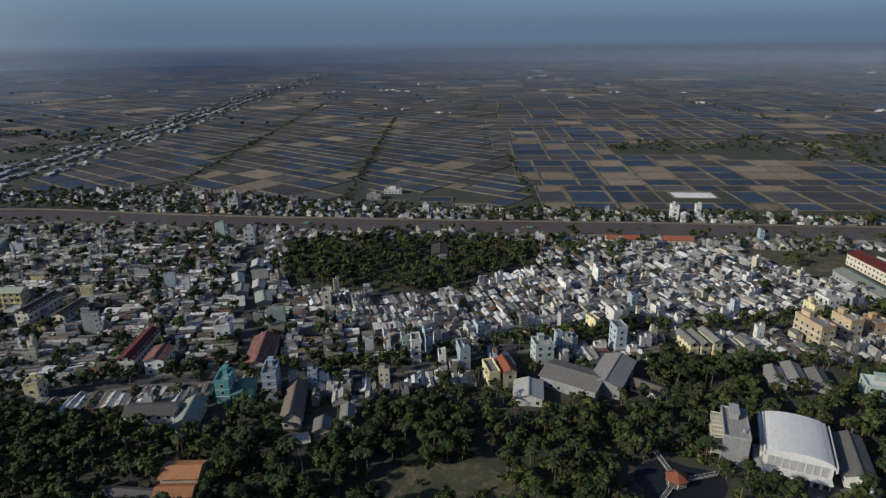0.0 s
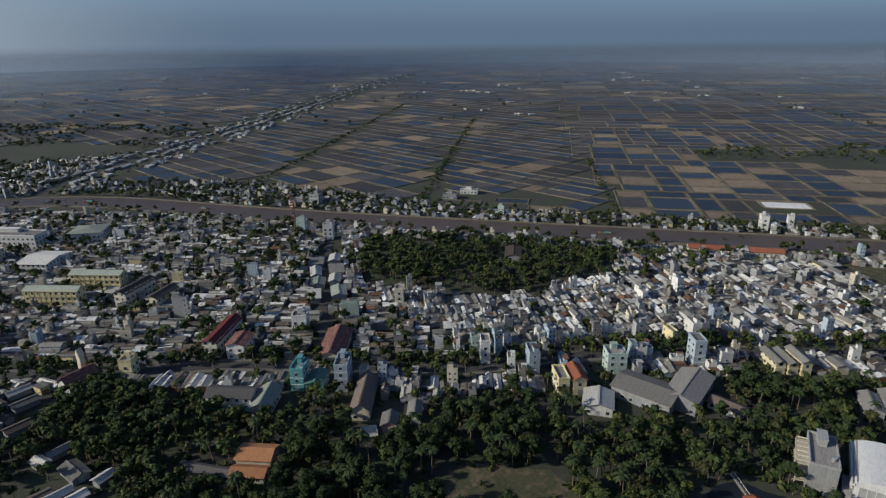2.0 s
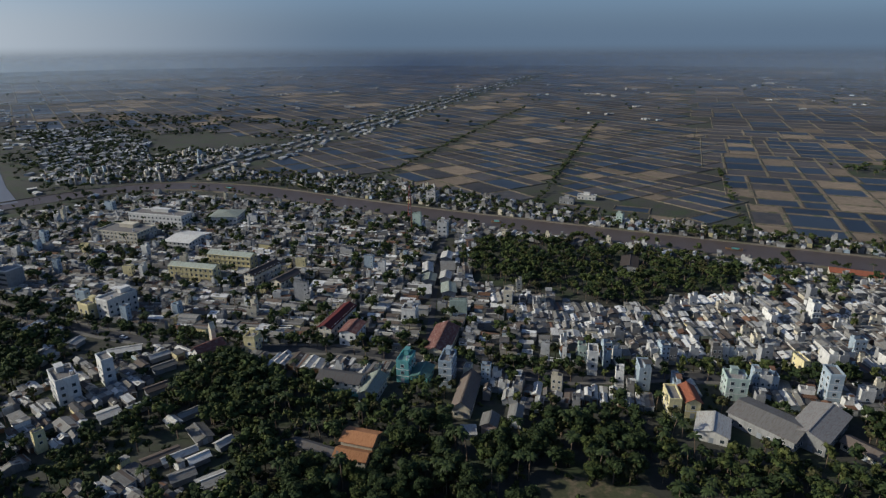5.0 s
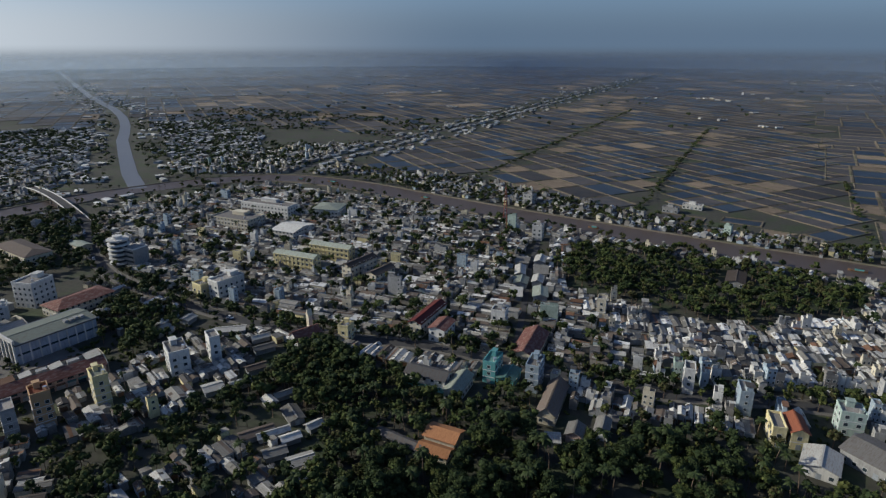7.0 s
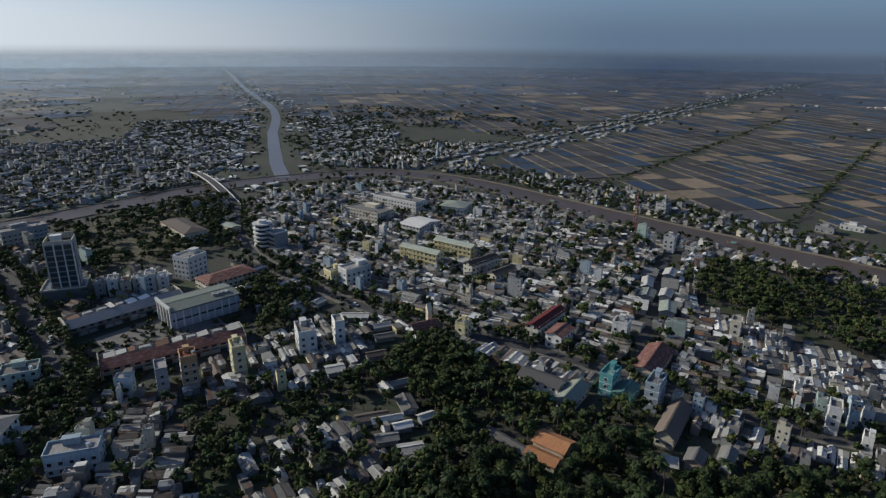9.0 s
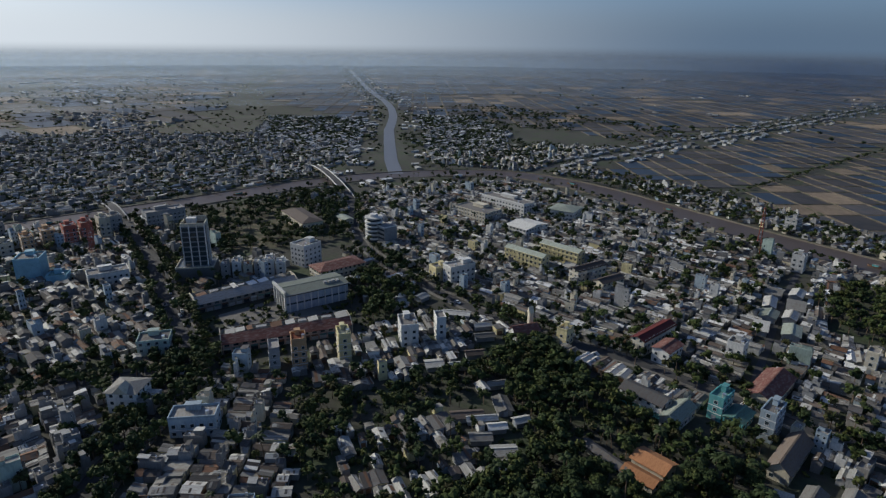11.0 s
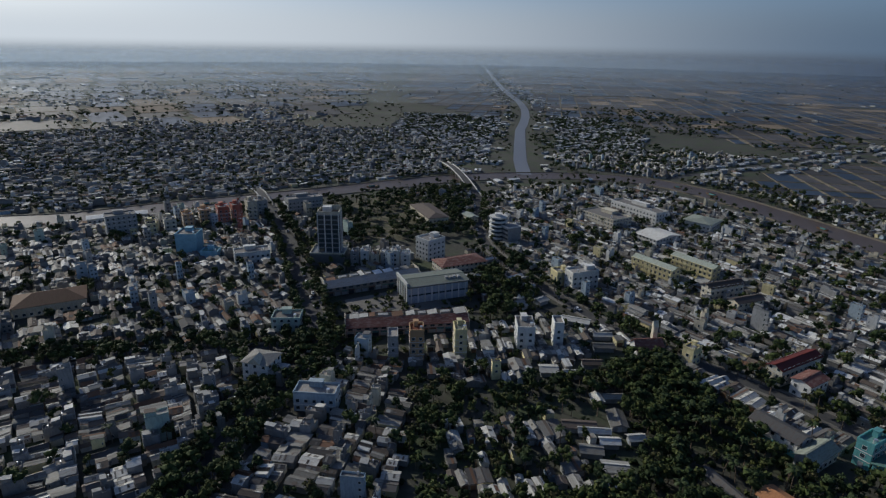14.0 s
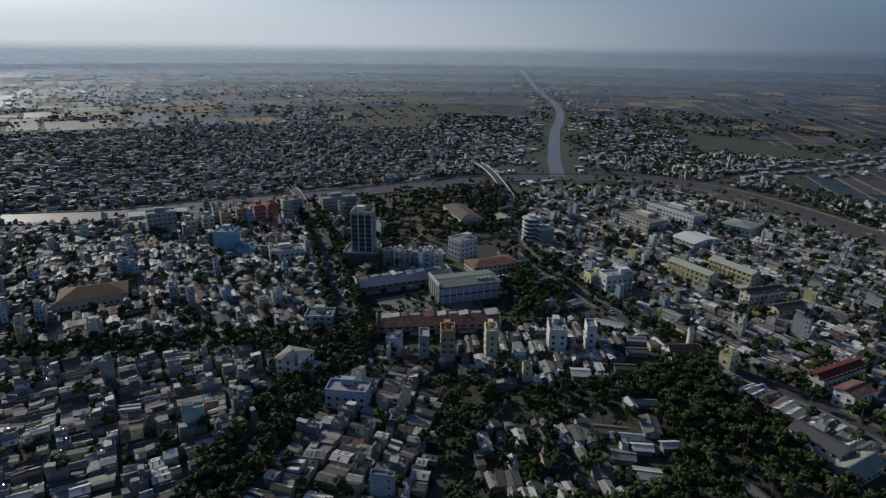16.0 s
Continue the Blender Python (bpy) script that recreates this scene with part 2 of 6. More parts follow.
# ---- mesh helpers ----


def box(x0, x1, y0, y1, z0, z1, bottom=False):
    v = [(x0, y0, z0), (x1, y0, z0), (x1, y1, z0), (x0, y1, z0), (x0, y0, z1), (x1, y0, z1), (x1, y1, z1), (x0, y1, z1)]
    f = [(4, 5, 6, 7), (0, 1, 5, 4), (1, 2, 6, 5), (2, 3, 7, 6), (3, 0, 4, 7)]
    if bottom:
        f.append((3, 2, 1, 0))
    return v, f


def prism(profile, y0, y1):
    """A profile of (x, z) points, anticlockwise seen from -y, run from y0 to y1."""
    n = len(profile)
    v = [(x, y0, z) for x, z in profile] + [(x, y1, z) for x, z in profile]
    f = [tuple(range(n)), tuple(range(2 * n - 1, n - 1, -1))]
    for i in range(n):
        j = (i + 1) % n
        f.append((j, i, i + n, j + n))
    return v, f


def hip(w, d, z0, h, over=0.5, ridge=0.5):
    x, y, r = w / 2 + over, d / 2 + over, d / 2 * ridge
    v = [(-x, -y, z0), (x, -y, z0), (x, y, z0), (-x, y, z0), (0, -r, z0 + h), (0, r, z0 + h), (-x, -y, z0 - 0.2), (x, -y, z0 - 0.2), (x, y, z0 - 0.2), (-x, y, z0 - 0.2)]
    return v, [(0, 1, 4), (1, 2, 5, 4), (2, 3, 5), (3, 0, 4, 5), (6, 7, 1, 0), (7, 8, 2, 1), (8, 9, 3, 2), (9, 6, 0, 3), (9, 8, 7, 6)]


def gable(w, d, z0, h, over=0.4, th=0.15):
    x = w / 2 + over
    s = h / (w / 2)
    p = [(-x, z0 - over * s), (-x, z0 - over * s - th), (0, z0 + h - th), (x, z0 - over * s - th), (x, z0 - over * s), (0, z0 + h)]
    return prism(p, -d / 2 - over, d / 2 + over)


def shed(w, d, z0, h, over=0.35, th=0.15):
    y = d / 2 + over
    v = []
    for z in (-th, 0):
        v += [(-w / 2 - over, -y, z0 + z), (w / 2 + over, -y, z0 + z), (w / 2 + over, y, z0 + h + z), (-w / 2 - over, y, z0 + h + z)]
    return v, [(4, 5, 6, 7), (3, 2, 1, 0), (0, 1, 5, 4), (1, 2, 6, 5), (2, 3, 7, 6), (3, 0, 4, 7)]


def tube(r0, r1, z0, z1, n=8, cx=0.0, cy=0.0, dx=0.0, dy=0.0):
    v, f = [], []
    for r, z, ox, oy in ((r0, z0, 0, 0), (r1, z1, dx, dy)):
        v += [(cx + ox + r * math.cos(2 * math.pi * i / n), cy + oy + r * math.sin(2 * math.pi * i / n), z) for i in range(n)]
    for i in range(n):
        j = (i + 1) % n
        f.append((i, j, n + j, n + i))
    f.append(tuple(range(n, 2 * n)))
    return v, f


def merged(*pieces):
    v, f = [], []
    for pv, pf in pieces:
        o = len(v)
        v += list(pv)
        f += [tuple(i + o for i in q) for q in pf]
    return v, f


def moved(piece, x=0, y=0, z=0, rz=0):
    c, s = math.cos(radians(rz)), math.sin(radians(rz))
    return [(x + c * a - s * b, y + s * a + c * b, z + d) for a, b, d in piece[0]], piece[1]


def mesh_of(name, pieces):
    """pieces: (geometry, material name) in turn, joined into one mesh."""
    v, f, mi, slots, start = [], [], [], [], {}
    for (pv, pf), m in pieces:
        if m not in slots:
            slots.append(m)
        if id(pv) not in start:
            start[id(pv)] = len(v)
            v += list(pv)
        o = start[id(pv)]
        f += [tuple(i + o for i in q) for q in pf]
        mi += [slots.index(m)] * len(pf)
    me = bpy.data.meshes.new(name)
    me.from_pydata(v, [], f)
    for m in slots:
        me.materials.append(MATS[m])
    me.polygons.foreach_set("material_index", mi)
    me.update()
    return me


def part(name, geometry, material, parent, label=""):
    ob = new(name, mesh_of(name, [(geometry, material)]))
    ob.parent = parent
    return tagged(ob, label)


def part_mesh(name, me, parent, loc=(0, 0, 0), rz=0.0, label=""):
    ob = new(name, me)
    ob.parent = parent
    ob.location = loc
    ob.rotation_euler = (0, 0, radians(rz))
    return tagged(ob, label)


def thing(name, x, y, rz=0.0, label="", category="", group="", z=0.0, kind=""):
    e = new(name)
    e.matrix_basis = pose(x, y, z, 0, 0, rz)
    e.empty_display_size = 0.5
    return tagged(e, label, category, group, kind)


class Bulk:
    """Gathers many copies of small meshes into one mesh."""

    def __init__(self):
        self.v, self.t, self.m, self.n = [], [], [], 0

    def put(self, proto, x, y, rz, sx=1.0, sy=1.0, sz=1.0, z=0.0):
        v, t, m = proto
        c, s = math.cos(rz), math.sin(rz)
        a, b = v[:, 0] * sx, v[:, 1] * sy
        self.v.append(np.stack([x + c * a - s * b, y + s * a + c * b, z + v[:, 2] * sz], 1))
        self.t.append(t + self.n)
        self.m.append(m)
        self.n += len(v)

    def done(self, name, label, category, kind="stuff"):
        me = bpy.data.meshes.new(name)
        v, t, m = np.concatenate(self.v).astype(np.float32), np.concatenate(self.t).astype(np.int32), np.concatenate(self.m)
        used = np.unique(m)
        remap = np.zeros(len(MLIST), np.int32)
        for i, u in enumerate(used):
            me.materials.append(MATS[MLIST[u]])
            remap[u] = i
        me.vertices.add(len(v))
        me.vertices.foreach_set("co", v.ravel())
        me.loops.add(len(t) * 3)
        me.loops.foreach_set("vertex_index", t.ravel())
        me.polygons.add(len(t))
        me.polygons.foreach_set("loop_start", np.arange(len(t), dtype=np.int32) * 3)
        me.polygons.foreach_set("material_index", remap[m])
        me.polygons.foreach_set("use_smooth", np.zeros(len(t), bool))
        me.update(calc_edges=True)
        return tagged(new(name, me), label, category, kind=kind)


def proto_of(pieces):
    """(geometry, material name) pieces as arrays for Bulk."""
    v, t, m, start = [], [], [], {}
    for (pv, pf), name in pieces:
        if id(pv) not in start:
            start[id(pv)] = len(v)
            v += list(pv)
        o = start[id(pv)]
        for q in pf:
            for i in range(1, len(q) - 1):
                t.append((q[0] + o, q[i] + o, q[i + 1] + o))
                m.append(MI[name])
    return np.array(v, float), np.array(t, np.int32), np.array(m, np.int32)


def inside(poly, x, y):
    hit = False
    for i in range(len(poly)):
        (x0, y0), (x1, y1) = poly[i - 1], poly[i]
        if (y0 > y) != (y1 > y) and x < (x1 - x0) * (y - y0) / (y1 - y0) + x0:
            hit = not hit
    return hit


SEGMENTS = {}


def off_line(line, x, y):
    """The distance from a point to a line of points."""
    if id(line) not in SEGMENTS:
        p = np.array(line, float)
        d = p[1:] - p[:-1]
        SEGMENTS[id(line)] = (line, p[:-1, 0], p[:-1, 1], d[:, 0], d[:, 1], (d * d).sum(1))
    _, x0, y0, dx, dy, dd = SEGMENTS[id(line)]
    ax, ay = x - x0, y - y0
    k = np.clip((ax * dx + ay * dy) / dd, 0, 1)
    ax, ay = ax - k * dx, ay - k * dy
    return math.sqrt((ax * ax + ay * ay).min())


def ribbon(line, half, z, skirt=0.0):
    """A band of constant width along a line; skirt: sloped edges down to the ground."""
    v, f = [], []
    n = len(line)
    for i, (x, y) in enumerate(line):
        x0, y0 = line[max(i - 1, 0)]
        x1, y1 = line[min(i + 1, n - 1)]
        d = math.hypot(x1 - x0, y1 - y0)
        nx, ny = -(y1 - y0) / d, (x1 - x0) / d
        h = half[i] if isinstance(half, (list, tuple)) else half
        v += [(x + nx * h, y + ny * h, z), (x - nx * h, y - ny * h, z)]
        if skirt:
            v += [(x + nx * (h + skirt), y + ny * (h + skirt), 0.01), (x - nx * (h + skirt), y - ny * (h + skirt), 0.01)]
    k = 4 if skirt else 2
    for i in range(n - 1):
        a, b = i * k, (i + 1) * k
        f.append((a, a + 1, b + 1, b))
        if skirt:
            f += [(a + 2, a, b, b + 2), (a + 1, a + 3, b + 3, b + 1)]
    return v, f


def smooth_line(line, step=25.0):
    """A rounded line through the points."""
    p = [line[0]] + list(line) + [line[-1]]
    out = []
    for a, b, c, d in zip(p, p[1:], p[2:], p[3:]):
        n = max(1, int(math.hypot(c[0] - b[0], c[1] - b[1]) / step))
        for i in range(n):
            t = i / n
            out.append(tuple(0.5 * (2 * b[k] + (c[k] - a[k]) * t + (2 * a[k] - 5 * b[k] + 4 * c[k] - d[k]) * t * t + (3 * b[k] - a[k] - 3 * c[k] + d[k]) * t ** 3) for k in (0, 1)))
    return out + [line[-1]]


# ---- ground, water, roads ----
RIVER = smooth_line([(1600, 336), (900, 404), (345, 461), (190, 477), (-2, 494), (-190, 513), (-300, 530), (-410, 546), (-500, 535), (-560, 480), (-600, 395), (-613, 310), (-606, 155), (-604, 12), (-598, -53), (-618, -141), (-660, -300), (-720, -700)])
CANAL = smooth_line([(-598, 420), (-678, 468), (-800, 550), (-932, 640), (-1090, 760), (-1350, 925), (-1860, 1190), (-2985, 1815), (-4200, 2480)], 80.0)
MAIN_STREET = smooth_line([(-521, 311), (-450, 268), (-381, 238), (-309, 229), (-245, 227), (-185, 236), (-143, 249), (-86, 254), (-24, 258), (17, 274), (77, 287), (140, 294), (195, 302), (250, 311), (420, 340)])
BOULEVARD = smooth_line([(-120, -50), (-188, 0), (-218, 21), (-248, 48), (-279, 74), (-348, 86), (-466, 103), (-560, 110), (-580, 111)])
CROSS_ROAD = smooth_line([(-350, -200), (-328, -88), (-315, -26), (-279, 74)])
MARKET_STREET = [(-95, 256), (-114, 320), (-136, 392), (-155, 470)]
RIBBON_ROAD = [(-512, 575), (-520, 700), (-527, 890), (-523, 1175), (-534, 1570), (-600, 3000), (-640, 4200)]
RIVER_HALF, CANAL_HALF = 18.0, 9.0
ROADS = [(MAIN_STREET, 3.6), (BOULEVARD, 6.0), (CROSS_ROAD, 4.0), (MARKET_STREET, 1.8), (RIBBON_ROAD, 4.0)]


def setting(name, geometry, material, label):
    return tagged(new(name, mesh_of(name, [(geometry, material)])), label, name.split("_")[0], kind="structure")


def make_ground():
    v, f = [], []
    rings = [0, 120, 240, 400, 600, 900, 1400, 2200, 3300, 4680]
    n = 64
    for r in rings:
        for i in range(n):
            a = 2 * math.pi * i / n
            v.append((r * math.cos(a), r * math.sin(a), 0.0))
    for k in range(len(rings) - 1):
        for i in range(n):
            j = (i + 1) % n
            f.append((k * n + i, (k + 1) * n + i, (k + 1) * n + j, k * n + j))
    setting("ground", (v, f), "ground", "flat dry grey-brown delta land with patchy grass")
    # Backdrop ring wall, self-lit, with far plain and hazy sky painted on.
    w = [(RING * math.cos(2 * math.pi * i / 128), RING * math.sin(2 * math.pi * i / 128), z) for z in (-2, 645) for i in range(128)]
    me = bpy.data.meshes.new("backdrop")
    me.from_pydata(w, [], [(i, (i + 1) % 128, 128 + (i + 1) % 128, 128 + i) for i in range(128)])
    me.materials.append(haze_glow_material())
    tagged(new("backdrop", me), "glowing backdrop painted as hazy distant plain and low sky", "backdrop", kind="structure")
    # Added haze sheets: upright rings, denser with distance, in place of hazy air.
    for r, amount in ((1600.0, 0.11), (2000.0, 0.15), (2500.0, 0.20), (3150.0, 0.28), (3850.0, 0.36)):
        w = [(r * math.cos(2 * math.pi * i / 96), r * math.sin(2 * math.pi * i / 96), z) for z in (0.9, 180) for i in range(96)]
        me = bpy.data.meshes.new("backdrop_haze_sheet")
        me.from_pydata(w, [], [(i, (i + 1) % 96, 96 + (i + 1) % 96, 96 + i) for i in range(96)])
        me.materials.append(haze_sheet_material(amount, r))
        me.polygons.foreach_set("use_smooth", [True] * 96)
        tagged(new("backdrop_haze_sheet", me), "added translucent upright sheet standing in for haze over the plain", "mist", kind="structure")


make_ground()
setting("water_river", ribbon(RIVER, RIVER_HALF, 0.25), "water_river", "wide brown muddy river with a smooth surface")
setting("water_canal", ribbon(CANAL, CANAL_HALF, 0.27), "water_canal", "long brown canal running to the horizon")
for side in (1, -1):
    line = []
    for i, (x, y) in enumerate(RIVER):
        x0, y0 = RIVER[max(i - 1, 0)]
        x1, y1 = RIVER[min(i + 1, len(RIVER) - 1)]
        d = math.hypot(x1 - x0, y1 - y0)
        line.append((x - (y1 - y0) / d * (RIVER_HALF + 0.6) * side, y + (x1 - x0) / d * (RIVER_HALF + 0.6) * side))
    line = [p for p in line if off_line(CANAL, *p) > 16]
    for chunk in ([p for p in line if p[0] > -560], [p for p in line if p[0] <= -560]):
        if len(chunk) > 2:
            setting("bank", ribbon(chunk, 0.8, 1.0, 1.4), "bank", "pale earth and concrete river bank")
for n_, line_, half_, l_ in (("road_main_street", MAIN_STREET, 3.6, "grey asphalt main street through the town"), ("road_boulevard", BOULEVARD, 6.0, "wide grey asphalt boulevard between trees"),
                             ("road_cross_street", CROSS_ROAD, 4.0, "grey asphalt side street between trees"), ("road_market_street", MARKET_STREET, 1.8, "narrow market street with pale paving"),
                             ("road_canal_side", RIBBON_ROAD, 4.0, "straight country road lined with houses")):
    setting(n_, ribbon(line_, half_, 0.06 + 0.004 * len(n_)), "asphalt", l_)
    if half_ in (3.6, 4.0, 6.0) and line_ is not RIBBON_ROAD:
        for side in (1, -1):
            edge = []
            for i, (x, y) in enumerate(line_):
                x0, y0 = line_[max(i - 1, 0)]
                x1, y1 = line_[min(i + 1, len(line_) - 1)]
                d = math.hypot(x1 - x0, y1 - y0)
                edge.append((x - (y1 - y0) / d * (half_ + 1.3) * side, y + (x1 - x0) / d * (half_ + 1.3) * side))
            edge = [p for p in edge if min(off_line(o, *p) for o, _ in ROADS if o is not line_) > 7]
            setting("pavement", ribbon(edge, 1.2, 0.3 + 0.004 * len(n_), 0.1), "paving", "pale paved footway with a kerb along the street")

# ---- fields and ponds beyond the river ----


def sloped_pond(w, d, wider=0.0):
    """A pond or field: a flat floor inside low earth banks."""
    a, b = w / 2, d / 2
    e = 1.9 + wider + 0.008 * max(w, d)
    v = [(-a + e, -b + e, 0.12), (a - e, -b + e, 0.12), (a - e, b - e, 0.12), (-a + e, b - e, 0.12),
         (-a + 0.4, -b + 0.4, 0.8), (a - 0.5, -b + 0.5, 0.8), (a - 0.5, b - 0.5, 0.8), (-a + 0.5, b - 0.5, 0.8),
         (-a - 0.3, -b - 0.3, 0.02), (a + 0.3, -b - 0.3, 0.02), (a + 0.3, b + 0.3, 0.02), (-a - 0.3, b + 0.3, 0.02)]
    floor = (v, [(0, 1, 2, 3)])
    banks = (v, [(4, 5, 1, 0), (5, 6, 2, 1), (6, 7, 3, 2), (7, 4, 0, 3), (8, 9, 5, 4), (9, 10, 6, 5), (10, 11, 7, 6), (11, 8, 4, 7)])
    return floor, banks


def near_river(x, y, gap):
    return off_line(RIVER, x, y) < gap or off_line(CANAL, x, y) < gap


FIELD_TREES = [[(190, 860), (330, 800), (520, 720), (760, 640), (1000, 760), (820, 930), (520, 960), (330, 950)], [(560, 520), (1300, 440), (1500, 640), (900, 660)]]


def make_fields():
    rng = random.Random(5)
    bulk = Bulk()

    def cell(x, y, w, d, rz, kind):
        big = 70 < x < 335 and y < 800
        floor, banks = sloped_pond(w, d, 0.7 if big else 0.0)
        bulk.put(proto_of([(banks, "dike_earth"), (floor, kind)]), x, y, rz, z=rng.uniform(0.0, 0.14))

    def pick(x, y):
        n = noise.noise(Vector((x * 0.0035, y * 0.0035, 3.0))) + 0.5 * noise.noise(Vector((x * 0.011, y * 0.011, 9.0)))
        r = rng.random()
        if 70 < x < 330 and y < 780:
            return "dry_earth" if r < 0.06 + 0.22 * (n > 0.2) else "water_pond" if r < 0.86 else "mud"
        far = math.hypot(x, y) > 1300
        if n > 0.26:
            return "dry_earth" if r < (0.3 if far else 0.5) else "mud"
        if r < (0.03 if far else 0.08):
            return "dry_earth"
        return "water_pond" if r < 0.45 else "mud"

    def allowed(cx, cy):
        if math.hypot(cx, cy) > 4450 or cy < 556 - 0.1 * cx or near_river(cx, cy, 48 if cy < 700 else 28):
            return False
        if abs(cx + 527) < 62 and cy < 3000 or abs(cx + 98) < 12 and cy < 1300 or abs(cx + 295) < 12 and cy < 1500 or abs(cx - 86) < 9 and cy < 820:
            return False
        if -1000 < cx < -560 and cy < 900 or cx < -900 and cy < -100 - 0.5 * cx:
            return False
        if any(inside(p, cx, cy) for p in FIELD_TREES) and rng.random() < 0.75:
            return False
        return not (abs(cx - 248) < 32 and abs(cy - 592) < 18 or -110 < cx < 30 and cy < 630)

    for r0, r1, w, d in ((480, 1150, 36, 27), (1150, 2000, 58, 42), (2000, 3200, 100, 70), (3200, 4500, 180, 120)):
        for west, turn in ((True, -37), (False, -3)):
            c, s = math.cos(radians(turn)), math.sin(radians(turn))
            v, row, shares = -r1, 0, []
            while v < r1:
                dd = d * rng.uniform(0.7, 1.35) * (1.35 if not west and r1 < 1200 else 1.0)
                if row % 4 == 0:
                    shares = [rng.uniform(0.6, 1.5) for _ in range(160)]
                    slip = rng.uniform(0, w)
                u = -r1 + slip
                for share in shares:
                    ww = w * share * (0.85 if not west and r1 < 1200 else 1.0)
                    uu, vv = u + ww / 2, v + dd / 2
                    cx, cy = uu * c - vv * s, uu * s + vv * c
                    u += ww
                    if r0 <= math.hypot(cx, cy) < r1 and cy > 300 and (cx < 80) == west and allowed(cx, cy):
                        cell(cx, cy, ww, dd, radians(turn), pick(cx, cy))
                v += dd
                row += 1
    # fields of the plain beyond the western suburb
    y = -2600
    while y < 1500:
        dd = rng.uniform(50, 130)
        x = -4300
        while x < -1180:
            ww = rng.uniform(60, 220) * (1.5 if x < -2500 else 1)
            cx, cy = x + ww / 2, y + dd / 2
            x += ww
            if math.hypot(cx, cy) > 4450 or near_river(cx, cy, 40) or cy > -240 - 0.5 * cx or noise.noise(Vector((cx * 0.002, cy * 0.002, 1))) < -0.42:
                continue
            r = rng.random()
            cell(cx, cy, ww, dd, radians(8), "mud" if r < 0.45 else "water_pond" if r < 0.85 else "dry_earth")
        y += dd + rng.uniform(0, 20)
    bulk.done("fields", "patchwork of dark water ponds, mud and dry tan fields between low banks", "fields")


make_fields()


def make_pond(x, y, w, d, rz, kind, label):
    floor, banks = sloped_pond(w, d)
    e = thing("pond", x, y, rz, label, "pond", "ponds behind the river")
    part("bank", banks, "dike_earth", e)
    part("bed" if kind != "water_pond" else "water", floor, kind, e)


make_pond(248, 592, 44, 26, -4, "salt", "pale drying pond with a white floor")
for px_, py_, pw_, pd_, pk_ in ((-60, 574, 44, 22, "mud"), (22, 556, 30, 24, "dry_earth"), (-8, 586, 34, 20, "water_pond")):
    make_pond(px_, py_, pw_, pd_, -5, pk_, "small dark pond in low earth banks" if pk_ != "dry_earth" else "round-edged dry tan field behind the houses")

# ---- houses ----


def window_geometry(w, h, x=0, y=0, z=0, side=0):
    """A frame standing a little proud of the wall round a recessed pane: frame and pane as pieces on the same points."""
    a, c = w / 2, w / 2 + 0.12
    v = [(-c, 0, -0.12), (c, 0, -0.12), (c, 0, h + 0.12), (-c, 0, h + 0.12), (-c, -0.1, -0.12), (c, -0.1, -0.12), (c, -0.1, h + 0.12), (-c, -0.1, h + 0.12),
         (-a, -0.1, 0), (a, -0.1, 0), (a, -0.1, h), (-a, -0.1, h), (-a, -0.03, 0), (a, -0.03, 0), (a, -0.03, h), (-a, -0.03, h)]
    v = moved((v, []), x, y, z, side * 90)[0]
    ring = [(0, 1, 5, 4), (1, 2, 6, 5), (2, 3, 7, 6), (3, 0, 4, 7)] + [(4 + i, 4 + (i + 1) % 4, 8 + (i + 1) % 4, 8 + i) for i in range(4)] + [(8 + i, 8 + (i + 1) % 4, 12 + (i + 1) % 4, 12 + i) for i in range(4)]
    return (v, ring), (v, [(12, 13, 14, 15)])


def window_pieces(x, y, z, w, h, side):
    """A framed window on a wall; side 0: faces -y, 1: +x, 2: +y, 3: -x."""
    fr, gl = window_geometry(w, h, x, y, z, side)
    return [("window", [(fr, "frame_white"), (gl, "glass_dark")])]


PATCHES = ["roof_light", "roof_grey", "roof_grey", "roof_dark", "roof_rust", "roof_light", "roof_brown", "roof_grey"]


